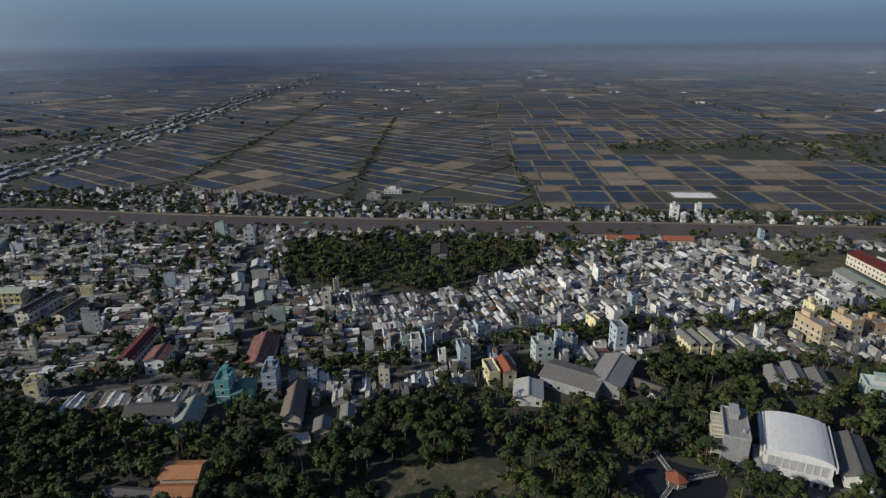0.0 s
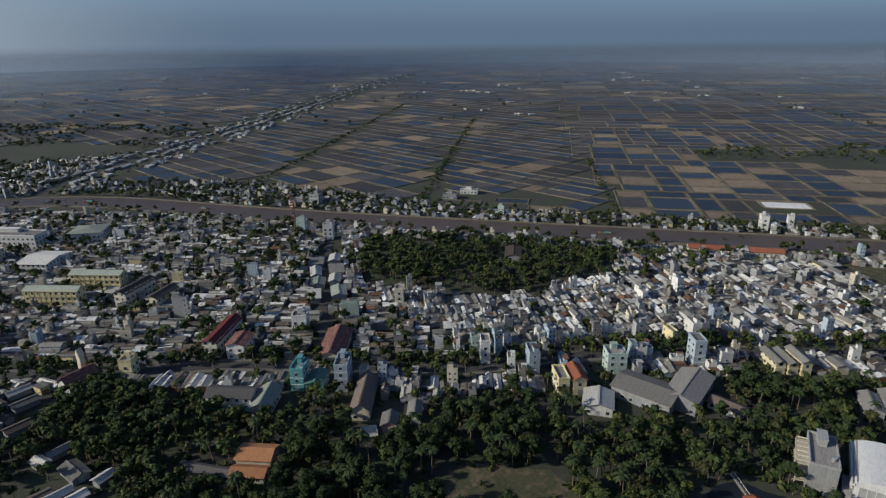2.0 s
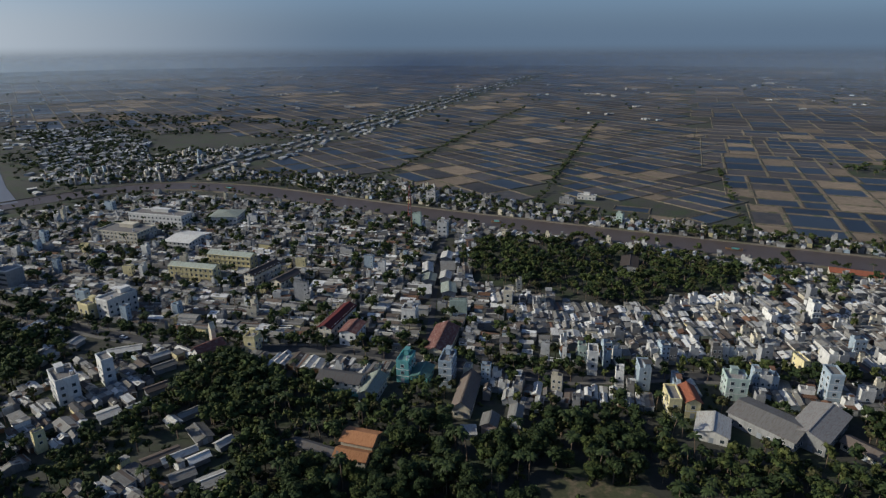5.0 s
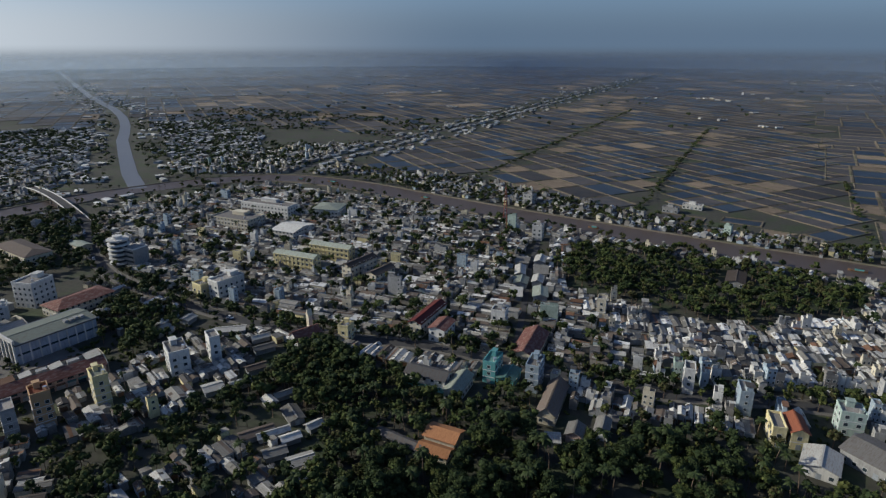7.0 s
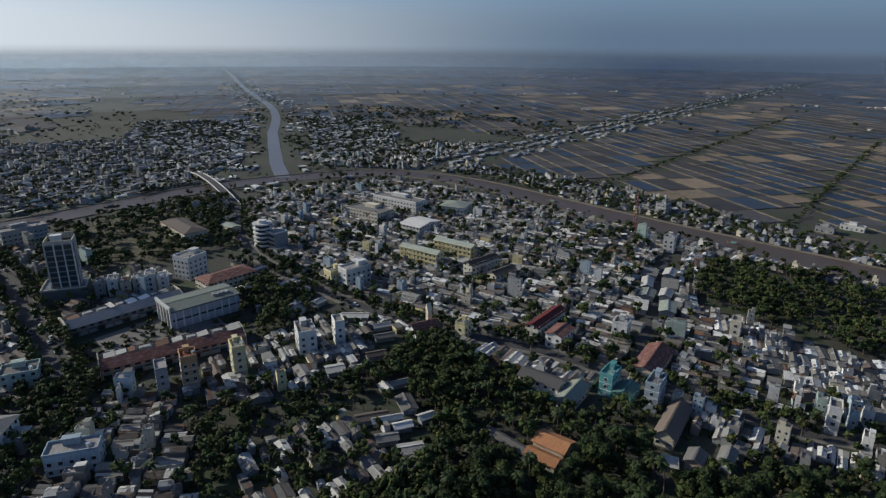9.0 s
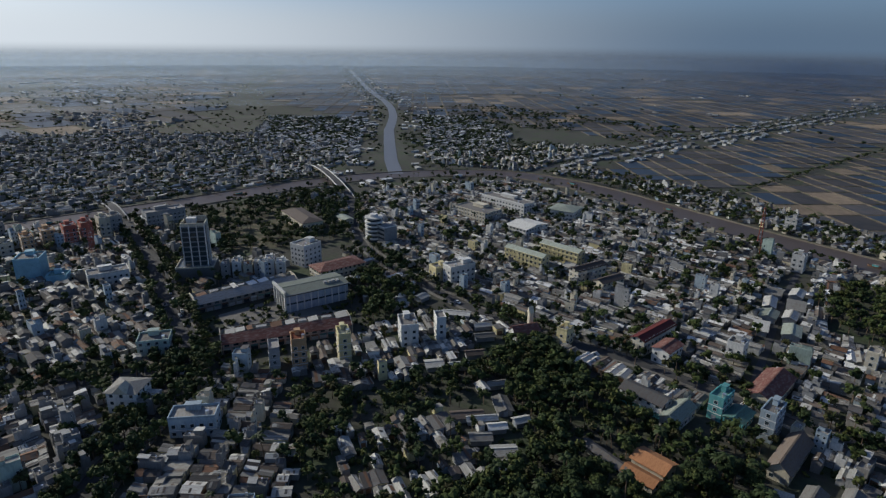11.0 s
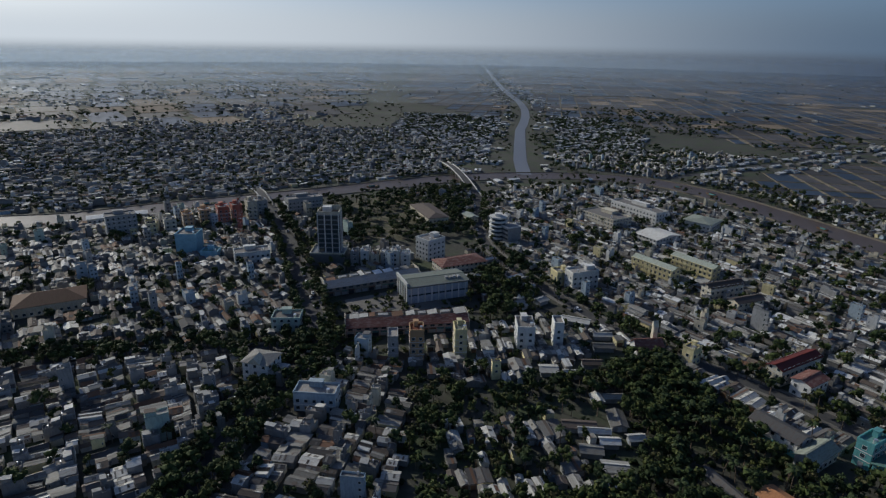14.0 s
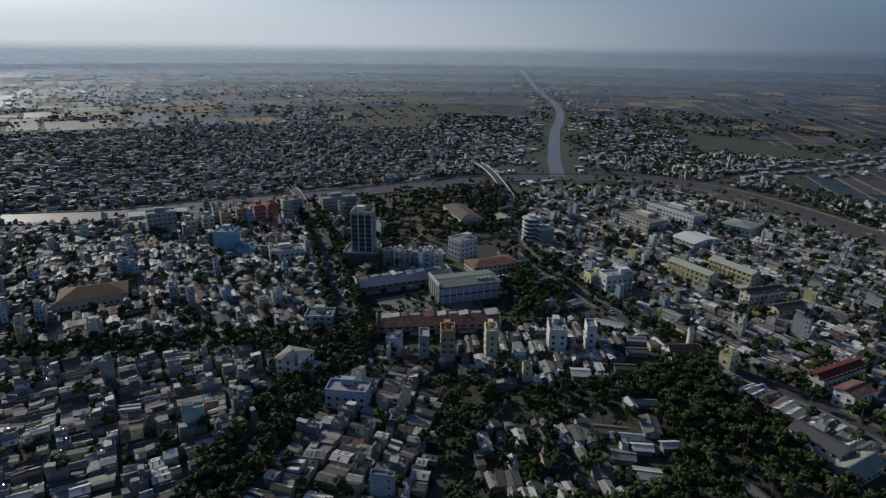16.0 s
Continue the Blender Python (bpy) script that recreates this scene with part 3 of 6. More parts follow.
def house_parts(rng, dull=False, tall=False):
    """The parts of one town house, 5 m wide and about 12 m deep, its street front at -y."""
    kind = rng.choices(["gable", "shed", "flat", "hip", "twin"], [59, 32, 3, 1, 5])[0]
    wall = rng.choices([w for w, _ in WALLS], [24, 26, 11, 3, 6, 4, 1.5, 24, 1.2])[0]
    roof = rng.choices(["roof_light", "roof_grey", "roof_dark", "roof_brown", "roof_rust", "roof_red", "roof_tile", "roof_teal", "roof_white"], [38, 29, 16, 8, 3, 0.8, 0.8, 2, 10])[0]
    if dull:
        roof = rng.choices(["roof_light", "roof_grey", "roof_dark", "roof_brown", "roof_rust", "roof_red"], [26, 34, 22, 11, 4, 1.5])[0]
        wall = rng.choices([w for w, _ in WALLS], [18, 28, 9, 3, 6, 4, 2, 28, 1])[0]
    if tall:
        kind = rng.choice(["flat", "flat", "twin"])
        wall = rng.choices([w for w, _ in WALLS], [32, 16, 16, 8, 12, 8, 3, 8, 0.5])[0]
    w, d = rng.uniform(4.6, 5.8), rng.uniform(10, 13)
    out = []
    if kind == "gable":
        h, rise = rng.choice([2.8, 3.0, 3.2, 3.5, 3.8, 5.6]), rng.uniform(0.6, 1.2)
        out.append(("body", [(prism([(-w / 2, 0), (w / 2, 0), (w / 2, h), (0, h + rise), (-w / 2, h)], -d / 2, d / 2), wall)]))
        out.append(("roof", [(gable(w, d, h + 0.05, rise), roof)]))
        for _ in range(rng.randint(1, 3)):
            sx, y0 = rng.choice([-1, 1]), rng.uniform(-d / 2, d / 2 - 2.5)
            a, b = sorted((sx * rng.uniform(0.0, 0.5) * w / 2, sx * rng.uniform(0.7, 1.1) * w / 2))
            za, zb = h + 0.08 + rise * (1 - abs(a) / (w / 2)), h + 0.08 + rise * (1 - abs(b) / (w / 2))
            out.append(("roof_sheet", [(prism([(a, za - 0.02), (b, zb - 0.02), (b, zb + 0.05), (a, za + 0.05)], y0, y0 + rng.uniform(1.0, 3.4)), rng.choice(PATCHES))]))
        out.append(("ridge_cap", [(prism([(-0.28, h + rise - 0.02), (0.28, h + rise - 0.02), (0, h + rise + 0.14)], -d / 2 - 0.4, d / 2 + 0.4), roof)]))
    elif kind == "shed":
        h, rise = rng.choice([2.8, 3.2, 3.6, 4.4]), rng.uniform(0.4, 0.9)
        out.append(("body", [(merged(box(-w / 2, w / 2, -d / 2, d / 2, 0, h), box(-w / 2, w / 2, d / 2 - 0.3, d / 2, h, h + rise)), wall)]))
        out.append(("roof", [(shed(w, d, h + 0.08, rise), roof)]))
        for _ in range(rng.randint(1, 2)):
            pw = rng.uniform(0.7, 1.5)
            out.append(("roof_sheet", [(moved(shed(pw, d, h + 0.14, rise, 0.34, 0.05), rng.uniform(-w / 2 + 0.8, w / 2 - 0.8)), rng.choice(PATCHES))]))
    elif kind == "hip":
        h = rng.uniform(3.4, 6.5)
        out.append(("body", [(box(-w / 2, w / 2, -d / 2, d / 2, 0, h), wall)]))
        out.append(("roof", [(hip(w, d, h + 0.02, 1.7), rng.choice(["roof_brown", "roof_red", "roof_brown"]))]))
    elif kind == "twin":
        h, k = rng.uniform(5.8, 7.5) * (1.5 if tall else 1.0), -d / 2 + d * rng.uniform(0.4, 0.6)
        out.append(("body", [(merged(box(-w / 2, w / 2, -d / 2, k, 0, h), box(-w / 2, w / 2, k, d / 2, 0, 3.4)), wall)]))
        out.append(("roof", [(moved(shed(w, d / 2 - k - 0.4, 3.5, 0.6, 0.2), 0, (k + d / 2) / 2 + 0.1, 0), roof)]))
        out.append(("terrace", [(box(-w / 2 + 0.2, w / 2 - 0.2, -d / 2 + 0.2, k - 0.2, h, h + 0.06), "roof_concrete")]))
        out.append(("parapet", [(merged(box(-w / 2, w / 2, -d / 2, -d / 2 + 0.2, h, h + 0.8), box(-w / 2, -w / 2 + 0.2, -d / 2 + 0.2, k, h, h + 0.8), box(w / 2 - 0.2, w / 2, -d / 2 + 0.2, k, h, h + 0.8)), wall)]))
        out.append(("stair_hut", [(box(-w / 2 + 0.4, 0.3, k - 3.0, k - 0.4, h + 0.06, h + 2.5), wall), (box(-w / 2 + 0.2, 0.5, k - 3.2, k - 0.2, h + 2.5, h + 2.65), roof)]))
    else:
        h = rng.choice([6.2, 6.4, 6.8, 9.4]) if not tall else rng.choice([9.4, 10.0, 12.6, 13.2])
        out.append(("body", [(box(-w / 2, w / 2, -d / 2, d / 2, 0, h), wall)]))
        out.append(("terrace", [(box(-w / 2 + 0.2, w / 2 - 0.2, -d / 2 + 0.2, d / 2 - 0.2, h, h + 0.06), "roof_concrete")]))
        out.append(("parapet", [(merged(box(-w / 2, w / 2, -d / 2, -d / 2 + 0.2, h, h + 0.9), box(-w / 2, w / 2, d / 2 - 0.2, d / 2, h, h + 0.9), box(-w / 2, -w / 2 + 0.2, -d / 2 + 0.2, d / 2 - 0.2, h, h + 0.9), box(w / 2 - 0.2, w / 2, -d / 2 + 0.2, d / 2 - 0.2, h, h + 0.9)), wall)]))
        if rng.random() < 0.75:
            out.append(("stair_hut", [(box(-w / 2 + 0.5, 0.4, 0, d / 2 - 0.6, h + 0.06, h + 2.7), wall), (moved(shed(w / 2 + 0.6, d / 2 - 0.6, h + 2.75, 0.4), -w / 4 + 0.2, d / 4 - 0.3), roof)]))
        if rng.random() < 0.5:
            out.append(("water_tank", [(tube(0.55, 0.55, h + 0.3, h + 1.8, 8, w / 4, -d / 5), "tank_steel")]))
        if rng.random() < 0.6:
            for s in range(1, int(h / 3.3)):
                out.append(("balcony", [(box(-w / 2 + 0.1, w / 2 - 0.1, -d / 2 - 1.0, -d / 2, 3.3 * s, 3.3 * s + 0.9), wall)]))
    front = h
    for s in range(max(1, int(front / 3.3))):
        z = 3.3 * s + 1.0
        if s == 0:
            out.append(("door", [(box(-w / 2 + 0.5, w / 2 - 0.9, -d / 2 - 0.06, -d / 2, 0, 2.5), rng.choice(["door_steel", "door_wood"]))]))
        else:
            for x in (-w / 4, w / 4):
                out += window_pieces(x, -d / 2, z, 1.1, 1.4, 0)
            out += window_pieces(0, (d / 2 if kind != "twin" else k), z, 1.2, 1.2, 2)
        if s or rng.random() < 0.5:
            out += window_pieces(w / 2, -d / 4, z, 1.0, 1.2, 1)
            out += window_pieces(-w / 2, -d / 3.2, z, 1.0, 1.2, 3)
    return kind, wall, roof, h, out


WORD_WALL = {"wall_white": "white-painted", "wall_grey": "grey rendered", "wall_cream": "cream", "wall_yellow": "yellow", "wall_blue": "pale blue", "wall_green": "pale green", "wall_pink": "faded pink", "wall_concrete": "bare concrete", "wall_teal": "teal"}
WORD_ROOF = {"roof_light": "light grey metal", "roof_grey": "grey metal", "roof_dark": "dark grey metal", "roof_brown": "weathered brown", "roof_rust": "rusty metal", "roof_red": "dark red", "roof_tile": "orange tile", "roof_teal": "teal metal", "roof_white": "white metal"}
WORD_KIND = {"gable": "low {} house with a {} gable roof", "shed": "single-storey {} house with a sloping {} roof", "flat": "narrow {} house with a flat terrace roof", "hip": "{} house with a {} hipped roof", "twin": "two-storey {} house with a {} back roof"}

# plan of the quarters: outline, street direction in degrees, share of filled lots, share of trees in the gaps
QUARTERS = [
    ([(-520, 318), (-540, 400), (-480, 500), (-330, 503), (-165, 478), (-140, 425), (-112, 365), (-20, 268), (-85, 262), (-185, 245), (-240, 237), (-310, 239), (-385, 248), (-450, 278)], 97, 0.80, 1.0),
    ([(-112, 365), (-50, 347), (-10, 345), (54, 385), (72, 428), (150, 436), (215, 428), (236, 362), (246, 318), (140, 301), (17, 281), (-20, 268)], 17, 0.93, 0.5),
    ([(-150, 466), (-100, 456), (10, 458), (75, 440), (330, 418), (334, 432), (190, 449), (-2, 467), (-160, 484)], -6, 0.75, 0.7),
    ([(-180, 226), (-140, 240), (-86, 246), (-24, 250), (10, 266), (12, 244), (-35, 224), (-75, 230), (-95, 232), (-128, 224)], 6, 0.85, 0.5),
    ([(18, 267), (80, 281), (140, 288), (250, 304), (255, 262), (215, 258), (180, 264), (140, 268), (95, 262), (80, 262), (45, 255), (20, 252)], 8, 0.92, 0.5),
    ([(250, 304), (256, 262), (420, 300), (420, 332)], 8, 0.75, 0.6),
    ([(236, 362), (250, 318), (420, 346), (420, 400), (300, 402), (290, 330)], 8, 0.6, 0.8),
    ([(-150, -22), (-178, 3), (-212, 28), (-242, 56), (-268, 70), (-308, -30), (-320, -90), (-260, -140), (-120, -110), (-125, -55)], 4, 0.88, 0.9),
    ([(-175, 2), (-212, 36), (-245, 62), (-268, 84), (-262, 100), (-240, 108), (-224, 98), (-190, 84), (-160, 66), (-138, 40), (-150, 10)], 140, 0.84, 1.0),
    ([(-262, 104), (-255, 150), (-262, 190), (-238, 220), (-206, 224), (-212, 200), (-200, 165), (-213, 118), (-240, 108)], 70, 0.8, 0.7),
    ([(-190, 102), (-175, 136), (-171, 160), (-138, 150), (-126, 138), (-142, 96), (-156, 84)], 75, 0.6, 0.9),
    ([(-340, -90), (-322, -28), (-290, 66), (-350, 78), (-470, 95), (-582, 100), (-580, 12), (-578, -50), (-596, -140), (-480, -170)], 96, 0.78, 0.9),
    ([(-352, 100), (-470, 114), (-575, 122), (-580, 150), (-500, 150), (-430, 150), (-385, 175), (-365, 165), (-362, 100)], 100, 0.45, 1.0),
    ([(-265, 195), (-300, 222), (-375, 228), (-385, 205), (-340, 215), (-330, 190), (-290, 182)], 10, 0.55, 1.0),
    ([(-500, 300), (-580, 330), (-580, 250), (-520, 255), (-470, 270)], 20, 0.3, 1.0),
    ([(-640, 500), (-700, 540), (-640, 720), (-560, 800), (-535, 640), (-500, 570), (-545, 545), (-590, 510)], 60, 0.55, 0.9),
    ([(-490, 565), (-480, 640), (-330, 560), (-200, 540), (-20, 514), (180, 497), (420, 468), (420, 492), (180, 527), (-20, 546), (-150, 590), (-330, 640)], -6, 0.52, 1.0),
    ([(-142, 452), (-118, 452), (-104, 374), (-110, 345), (-121, 345), (-122, 384)], 16, 0.85, 1.0),
]
LANDMARK_SPOTS = []


def clear_of_landmarks(x, y, gap=3.0):
    for cx, cy, w, d, rz in LANDMARK_SPOTS:
        c, s = math.cos(radians(rz)), math.sin(radians(rz))
        a, b = (x - cx) * c + (y - cy) * s, -(x - cx) * s + (y - cy) * c
        if abs(a) < w / 2 + gap and abs(b) < d / 2 + gap:
            return False
    return True


def lots(poly, angle, fill, rng, size=1.0):
    """House lots in rows back to back along lanes."""
    c, s = math.cos(radians(angle)), math.sin(radians(angle))
    us = [x * c + y * s for x, y in poly]
    vs = [-x * s + y * c for x, y in poly]
    v, row = min(vs), 0
    while v < max(vs):
        depth = rng.uniform(7.5, 12.0) * size
        u = min(us) + rng.uniform(0, 4)
        while u < max(us):
            w = rng.choice([rng.uniform(2.7, 3.6), rng.uniform(2.9, 4.2), rng.uniform(3.6, 5.6)]) * size
            if rng.random() < 0.04:
                u += rng.uniform(3, 8)
            shift = rng.uniform(-1.2, 1.2)
            cut = rng.uniform(0.35, 0.65)
            turn = rng.uniform(-5.5, 5.5)
            for k0, k1 in (((0.0, cut), (cut, 1.0)) if rng.random() < 0.6 else ((0.0, rng.uniform(0.75, 1.0)),)):
                uu, vv = u + w / 2, v + depth * (k0 + k1) / 2 + shift
                x, y = uu * c - vv * s, uu * s + vv * c
                if inside(poly, x, y):
                    yield x, y, w * rng.uniform(0.86, 1.04), depth * (k1 - k0) - 0.2, angle + (0 if row % 2 else 180) + turn, rng.random() < fill
            u += w + (0.05 if rng.random() < 0.7 else rng.uniform(0.3, 1.2))
        v += depth + (2.0 if row % 2 else 0.2)
        row += 1

# ---- larger buildings ----
WINDOW_MESH = {}


def window_mesh(w, h):
    key = (round(w, 1), round(h, 1))
    if key not in WINDOW_MESH:
        fr, gl = window_geometry(w, h)
        WINDOW_MESH[key] = mesh_of("window", [(fr, "frame_white")]), mesh_of("pane", [(box(-w / 2, w / 2, -0.035, -0.005, 0, h), "glass_dark")]), mesh_of("window", [(fr, "frame_white"), (gl, "glass_dark")])
    return WINDOW_MESH[key]


def building(label, x, y, w, d, h, rz, storeys, wall, roof, form="flat", rise=2.0, step=3.4, name="building", category="building", sides=(0, 1, 2, 3), bands=True, win=(1.5, 1.5), z=0.0):
    """A large building: body, roof, storey bands, one window a bay, door."""
    LANDMARK_SPOTS.append((x, y, w, d, rz))
    e = thing(name, x, y, rz, label, category, z=z)
    if form == "gable":
        part("body", prism([(-w / 2, 0), (w / 2, 0), (w / 2, h), (0, h + rise), (-w / 2, h)], -d / 2, d / 2), wall, e)
        part("roof", gable(w, d, h + 0.05, rise, 0.7, 0.2), roof, e)
        part("ridge_cap", box(-0.35, 0.35, -d / 2 - 0.7, d / 2 + 0.7, h + rise + 0.02, h + rise + 0.2), roof, e)
    elif form == "long_gable":
        part("body", moved(prism([(-d / 2, 0), (d / 2, 0), (d / 2, h), (0, h + rise), (-d / 2, h)], -w / 2, w / 2), rz=90), wall, e)
        part("roof", moved(gable(d, w, h + 0.05, rise, 0.7, 0.2), rz=90), roof, e)
    elif form == "hip":
        part("body", box(-w / 2, w / 2, -d / 2, d / 2, 0, h), wall, e)
        if d >= w:
            part("roof", hip(w, d, h + 0.2, rise, 0.8, 1 - w / d * 0.9), roof, e)
        else:
            part("roof", moved(hip(d, w, h + 0.2, rise, 0.8, 1 - d / w * 0.9), rz=90), roof, e)
    elif form == "arch":
        n = 14
        arc = [(w / 2 * 1.02 * math.cos(math.pi * i / n), h + rise * math.sin(math.pi * i / n)) for i in range(n + 1)]
        part("body", prism([(-w / 2, 0), (w / 2, 0)] + [(a * 0.98, b - 0.1) for a, b in arc], -d / 2, d / 2), wall, e)
        part("roof", prism([(a, b + 0.25) for a, b in arc] + [(a, b - 0.02) for a, b in reversed(arc)], -d / 2 - 0.4, d / 2 + 0.4), roof, e)
        for sx in (-1, 1):
            part("gutter", box(sx * w / 2 * 1.02 - 0.3, sx * w / 2 * 1.02 + 0.3, -d / 2 - 0.5, d / 2 + 0.5, h - 0.4, h + 0.1), "frame_white", e)
    else:
        part("body", box(-w / 2, w / 2, -d / 2, d / 2, 0, h), wall, e)
        part("roof", box(-w / 2 + 0.3, w / 2 - 0.3, -d / 2 + 0.3, d / 2 - 0.3, h, h + 0.1), roof, e)
        part("parapet", merged(box(-w / 2 - 0.1, w / 2 + 0.1, -d / 2 - 0.1, -d / 2 + 0.3, h + 0.003, h + 1.0, True), box(-w / 2 - 0.1, w / 2 + 0.1, d / 2 - 0.3, d / 2 + 0.1, h + 0.003, h + 1.0, True), box(-w / 2 - 0.1, -w / 2 + 0.3, -d / 2 + 0.3, d / 2 - 0.3, h + 0.003, h + 1.0, True), box(w / 2 - 0.3, w / 2 + 0.1, -d / 2 + 0.3, d / 2 - 0.3, h + 0.003, h + 1.0, True)), wall, e)
        if min(w, d) > 5.5:
            part("stair_hut", merged(box(-w / 5, w / 8, d / 8, d / 2 - 1.0, h + 0.1, h + 2.8), box(-w / 5 - 0.3, w / 8 + 0.3, d / 8 - 0.3, d / 2 - 0.7, h + 2.8, h + 3.0, True)), wall, e)
            part("water_tank", tube(0.8, 0.8, h + 0.1, h + 1.9, 10, w / 3.2, -d / 4), "tank_steel", e)
    me = window_mesh(*win)
    for s in range(storeys):
        z = step * s + 1.0
        if bands and s:
            part("storey_band", merged(box(-w / 2 - 0.15, w / 2 + 0.15, -d / 2 - 0.15, -d / 2 - 0.003, step * s - 0.15, step * s + 0.1, True), box(-w / 2 - 0.15, w / 2 + 0.15, d / 2 + 0.003, d / 2 + 0.15, step * s - 0.15, step * s + 0.1, True), box(-w / 2 - 0.15, -w / 2 - 0.003, -d / 2, d / 2, step * s - 0.15, step * s + 0.1, True), box(w / 2 + 0.003, w / 2 + 0.15, -d / 2, d / 2, step * s - 0.15, step * s + 0.1, True)), "frame_white", e)
        for side in sides:
            span = w if side in (0, 2) else d
            n = min(14, max(1, int(span / 3.4)))
            for i in range(n):
                a = (i + 0.5) / n * span - span / 2
                if s == 0 and side == 0 and i == n // 2:
                    continue
                loc = {0: (a, -d / 2, z), 1: (w / 2, a, z), 2: (-a, d / 2, z), 3: (-w / 2, -a, z)}[side]
                if math.hypot(x, y) < 320 and x > -170:
                    part_mesh("pane", me[1], part_mesh("window", me[0], e, loc, side * 90))
                else:
                    part_mesh("window", me[2], e, loc, side * 90)
    n = max(1, int(w / 3.4))
    part("door", box((n // 2 + 0.5) / n * w - w / 2 - 0.9, (n // 2 + 0.5) / n * w - w / 2 + 0.9, -d / 2 - 0.08, -d / 2 - 0.002, 0, 2.4), "door_steel", e)
    return e


def tower(x, y):
    """A glass tower on a dark podium, its roof open behind a frame."""
    LANDMARK_SPOTS.append((x, y, 26, 22, 62))
    e = thing("hotel_tower", x, y, 62, "dark glass hotel tower with white vertical strips on a podium", "tower")
    part("podium", box(-13, 11, -10, 10, 0, 8.5), "wall_dark", e)
    part("podium_edge", merged(box(-13.2, 11.2, -10.2, -9.8, 8.5, 9.5, True), box(-13.2, 11.2, 9.8, 10.2, 8.5, 9.5, True), box(-13.2, -12.8, -9.8, 9.8, 8.5, 9.5, True), box(10.8, 11.2, -9.8, 9.8, 8.5, 9.5, True)), "wall_cream", e)
    part("body", box(-7.5, 7.5, -6.5, 6.5, 8.5, 36), "wall_tower", e)
    part("core", box(-5.2, 3.0, 6.5, 9.0, 8.5, 38.5), "wall_tower", e, "pale rendered stair core")
    for s in range(8):
        z = 9.3 + 3.35 * s
        part("glazing", box(-7.1, 7.1, -6.62, -6.5, z, z + 2.5, True), "glass_dark", e)
        for y0, y1 in ((-6.1, -3.2), (-1.2, 2.0), (3.6, 6.1)):
            part("glazing", box(7.5, 7.62, y0, y1, z, z + 2.5, True), "glass_dark", e)
            part("glazing", box(-7.62, -7.5, y0, y1, z, z + 2.5, True), "glass_dark", e)
    for sx in (-7.3, -2.4, 2.4, 7.3):
        part("strip", box(sx - 0.35, sx + 0.35, -7.0, -6.63, 8.6, 37), "wall_white", e, "white vertical strip")
    for sx in (-7.9, 7.9):
        for sy in (-2.2, 2.8):
            part("strip", box(sx - 0.25, sx + 0.25, sy - 0.5, sy + 0.5, 8.6, 37), "wall_white", e, "white vertical strip")
    part("terrace", box(-7.2, 7.2, -6.2, 6.2, 36, 36.2), "roof_brown", e)
    part("crown", merged(box(-7.5, -7.0, -6.5, 6.5, 36, 38.2, True), box(7.0, 7.5, -6.5, 6.5, 36, 38.2, True), box(-7.0, 7.0, -6.5, -6.0, 36, 38.2, True), box(-7.0, 7.0, 6.0, 6.48, 36, 40, True)), "wall_cream", e)
    part("roof_hut", box(-5, 1, 1, 5.5, 36.2, 39.6), "wall_white", e)


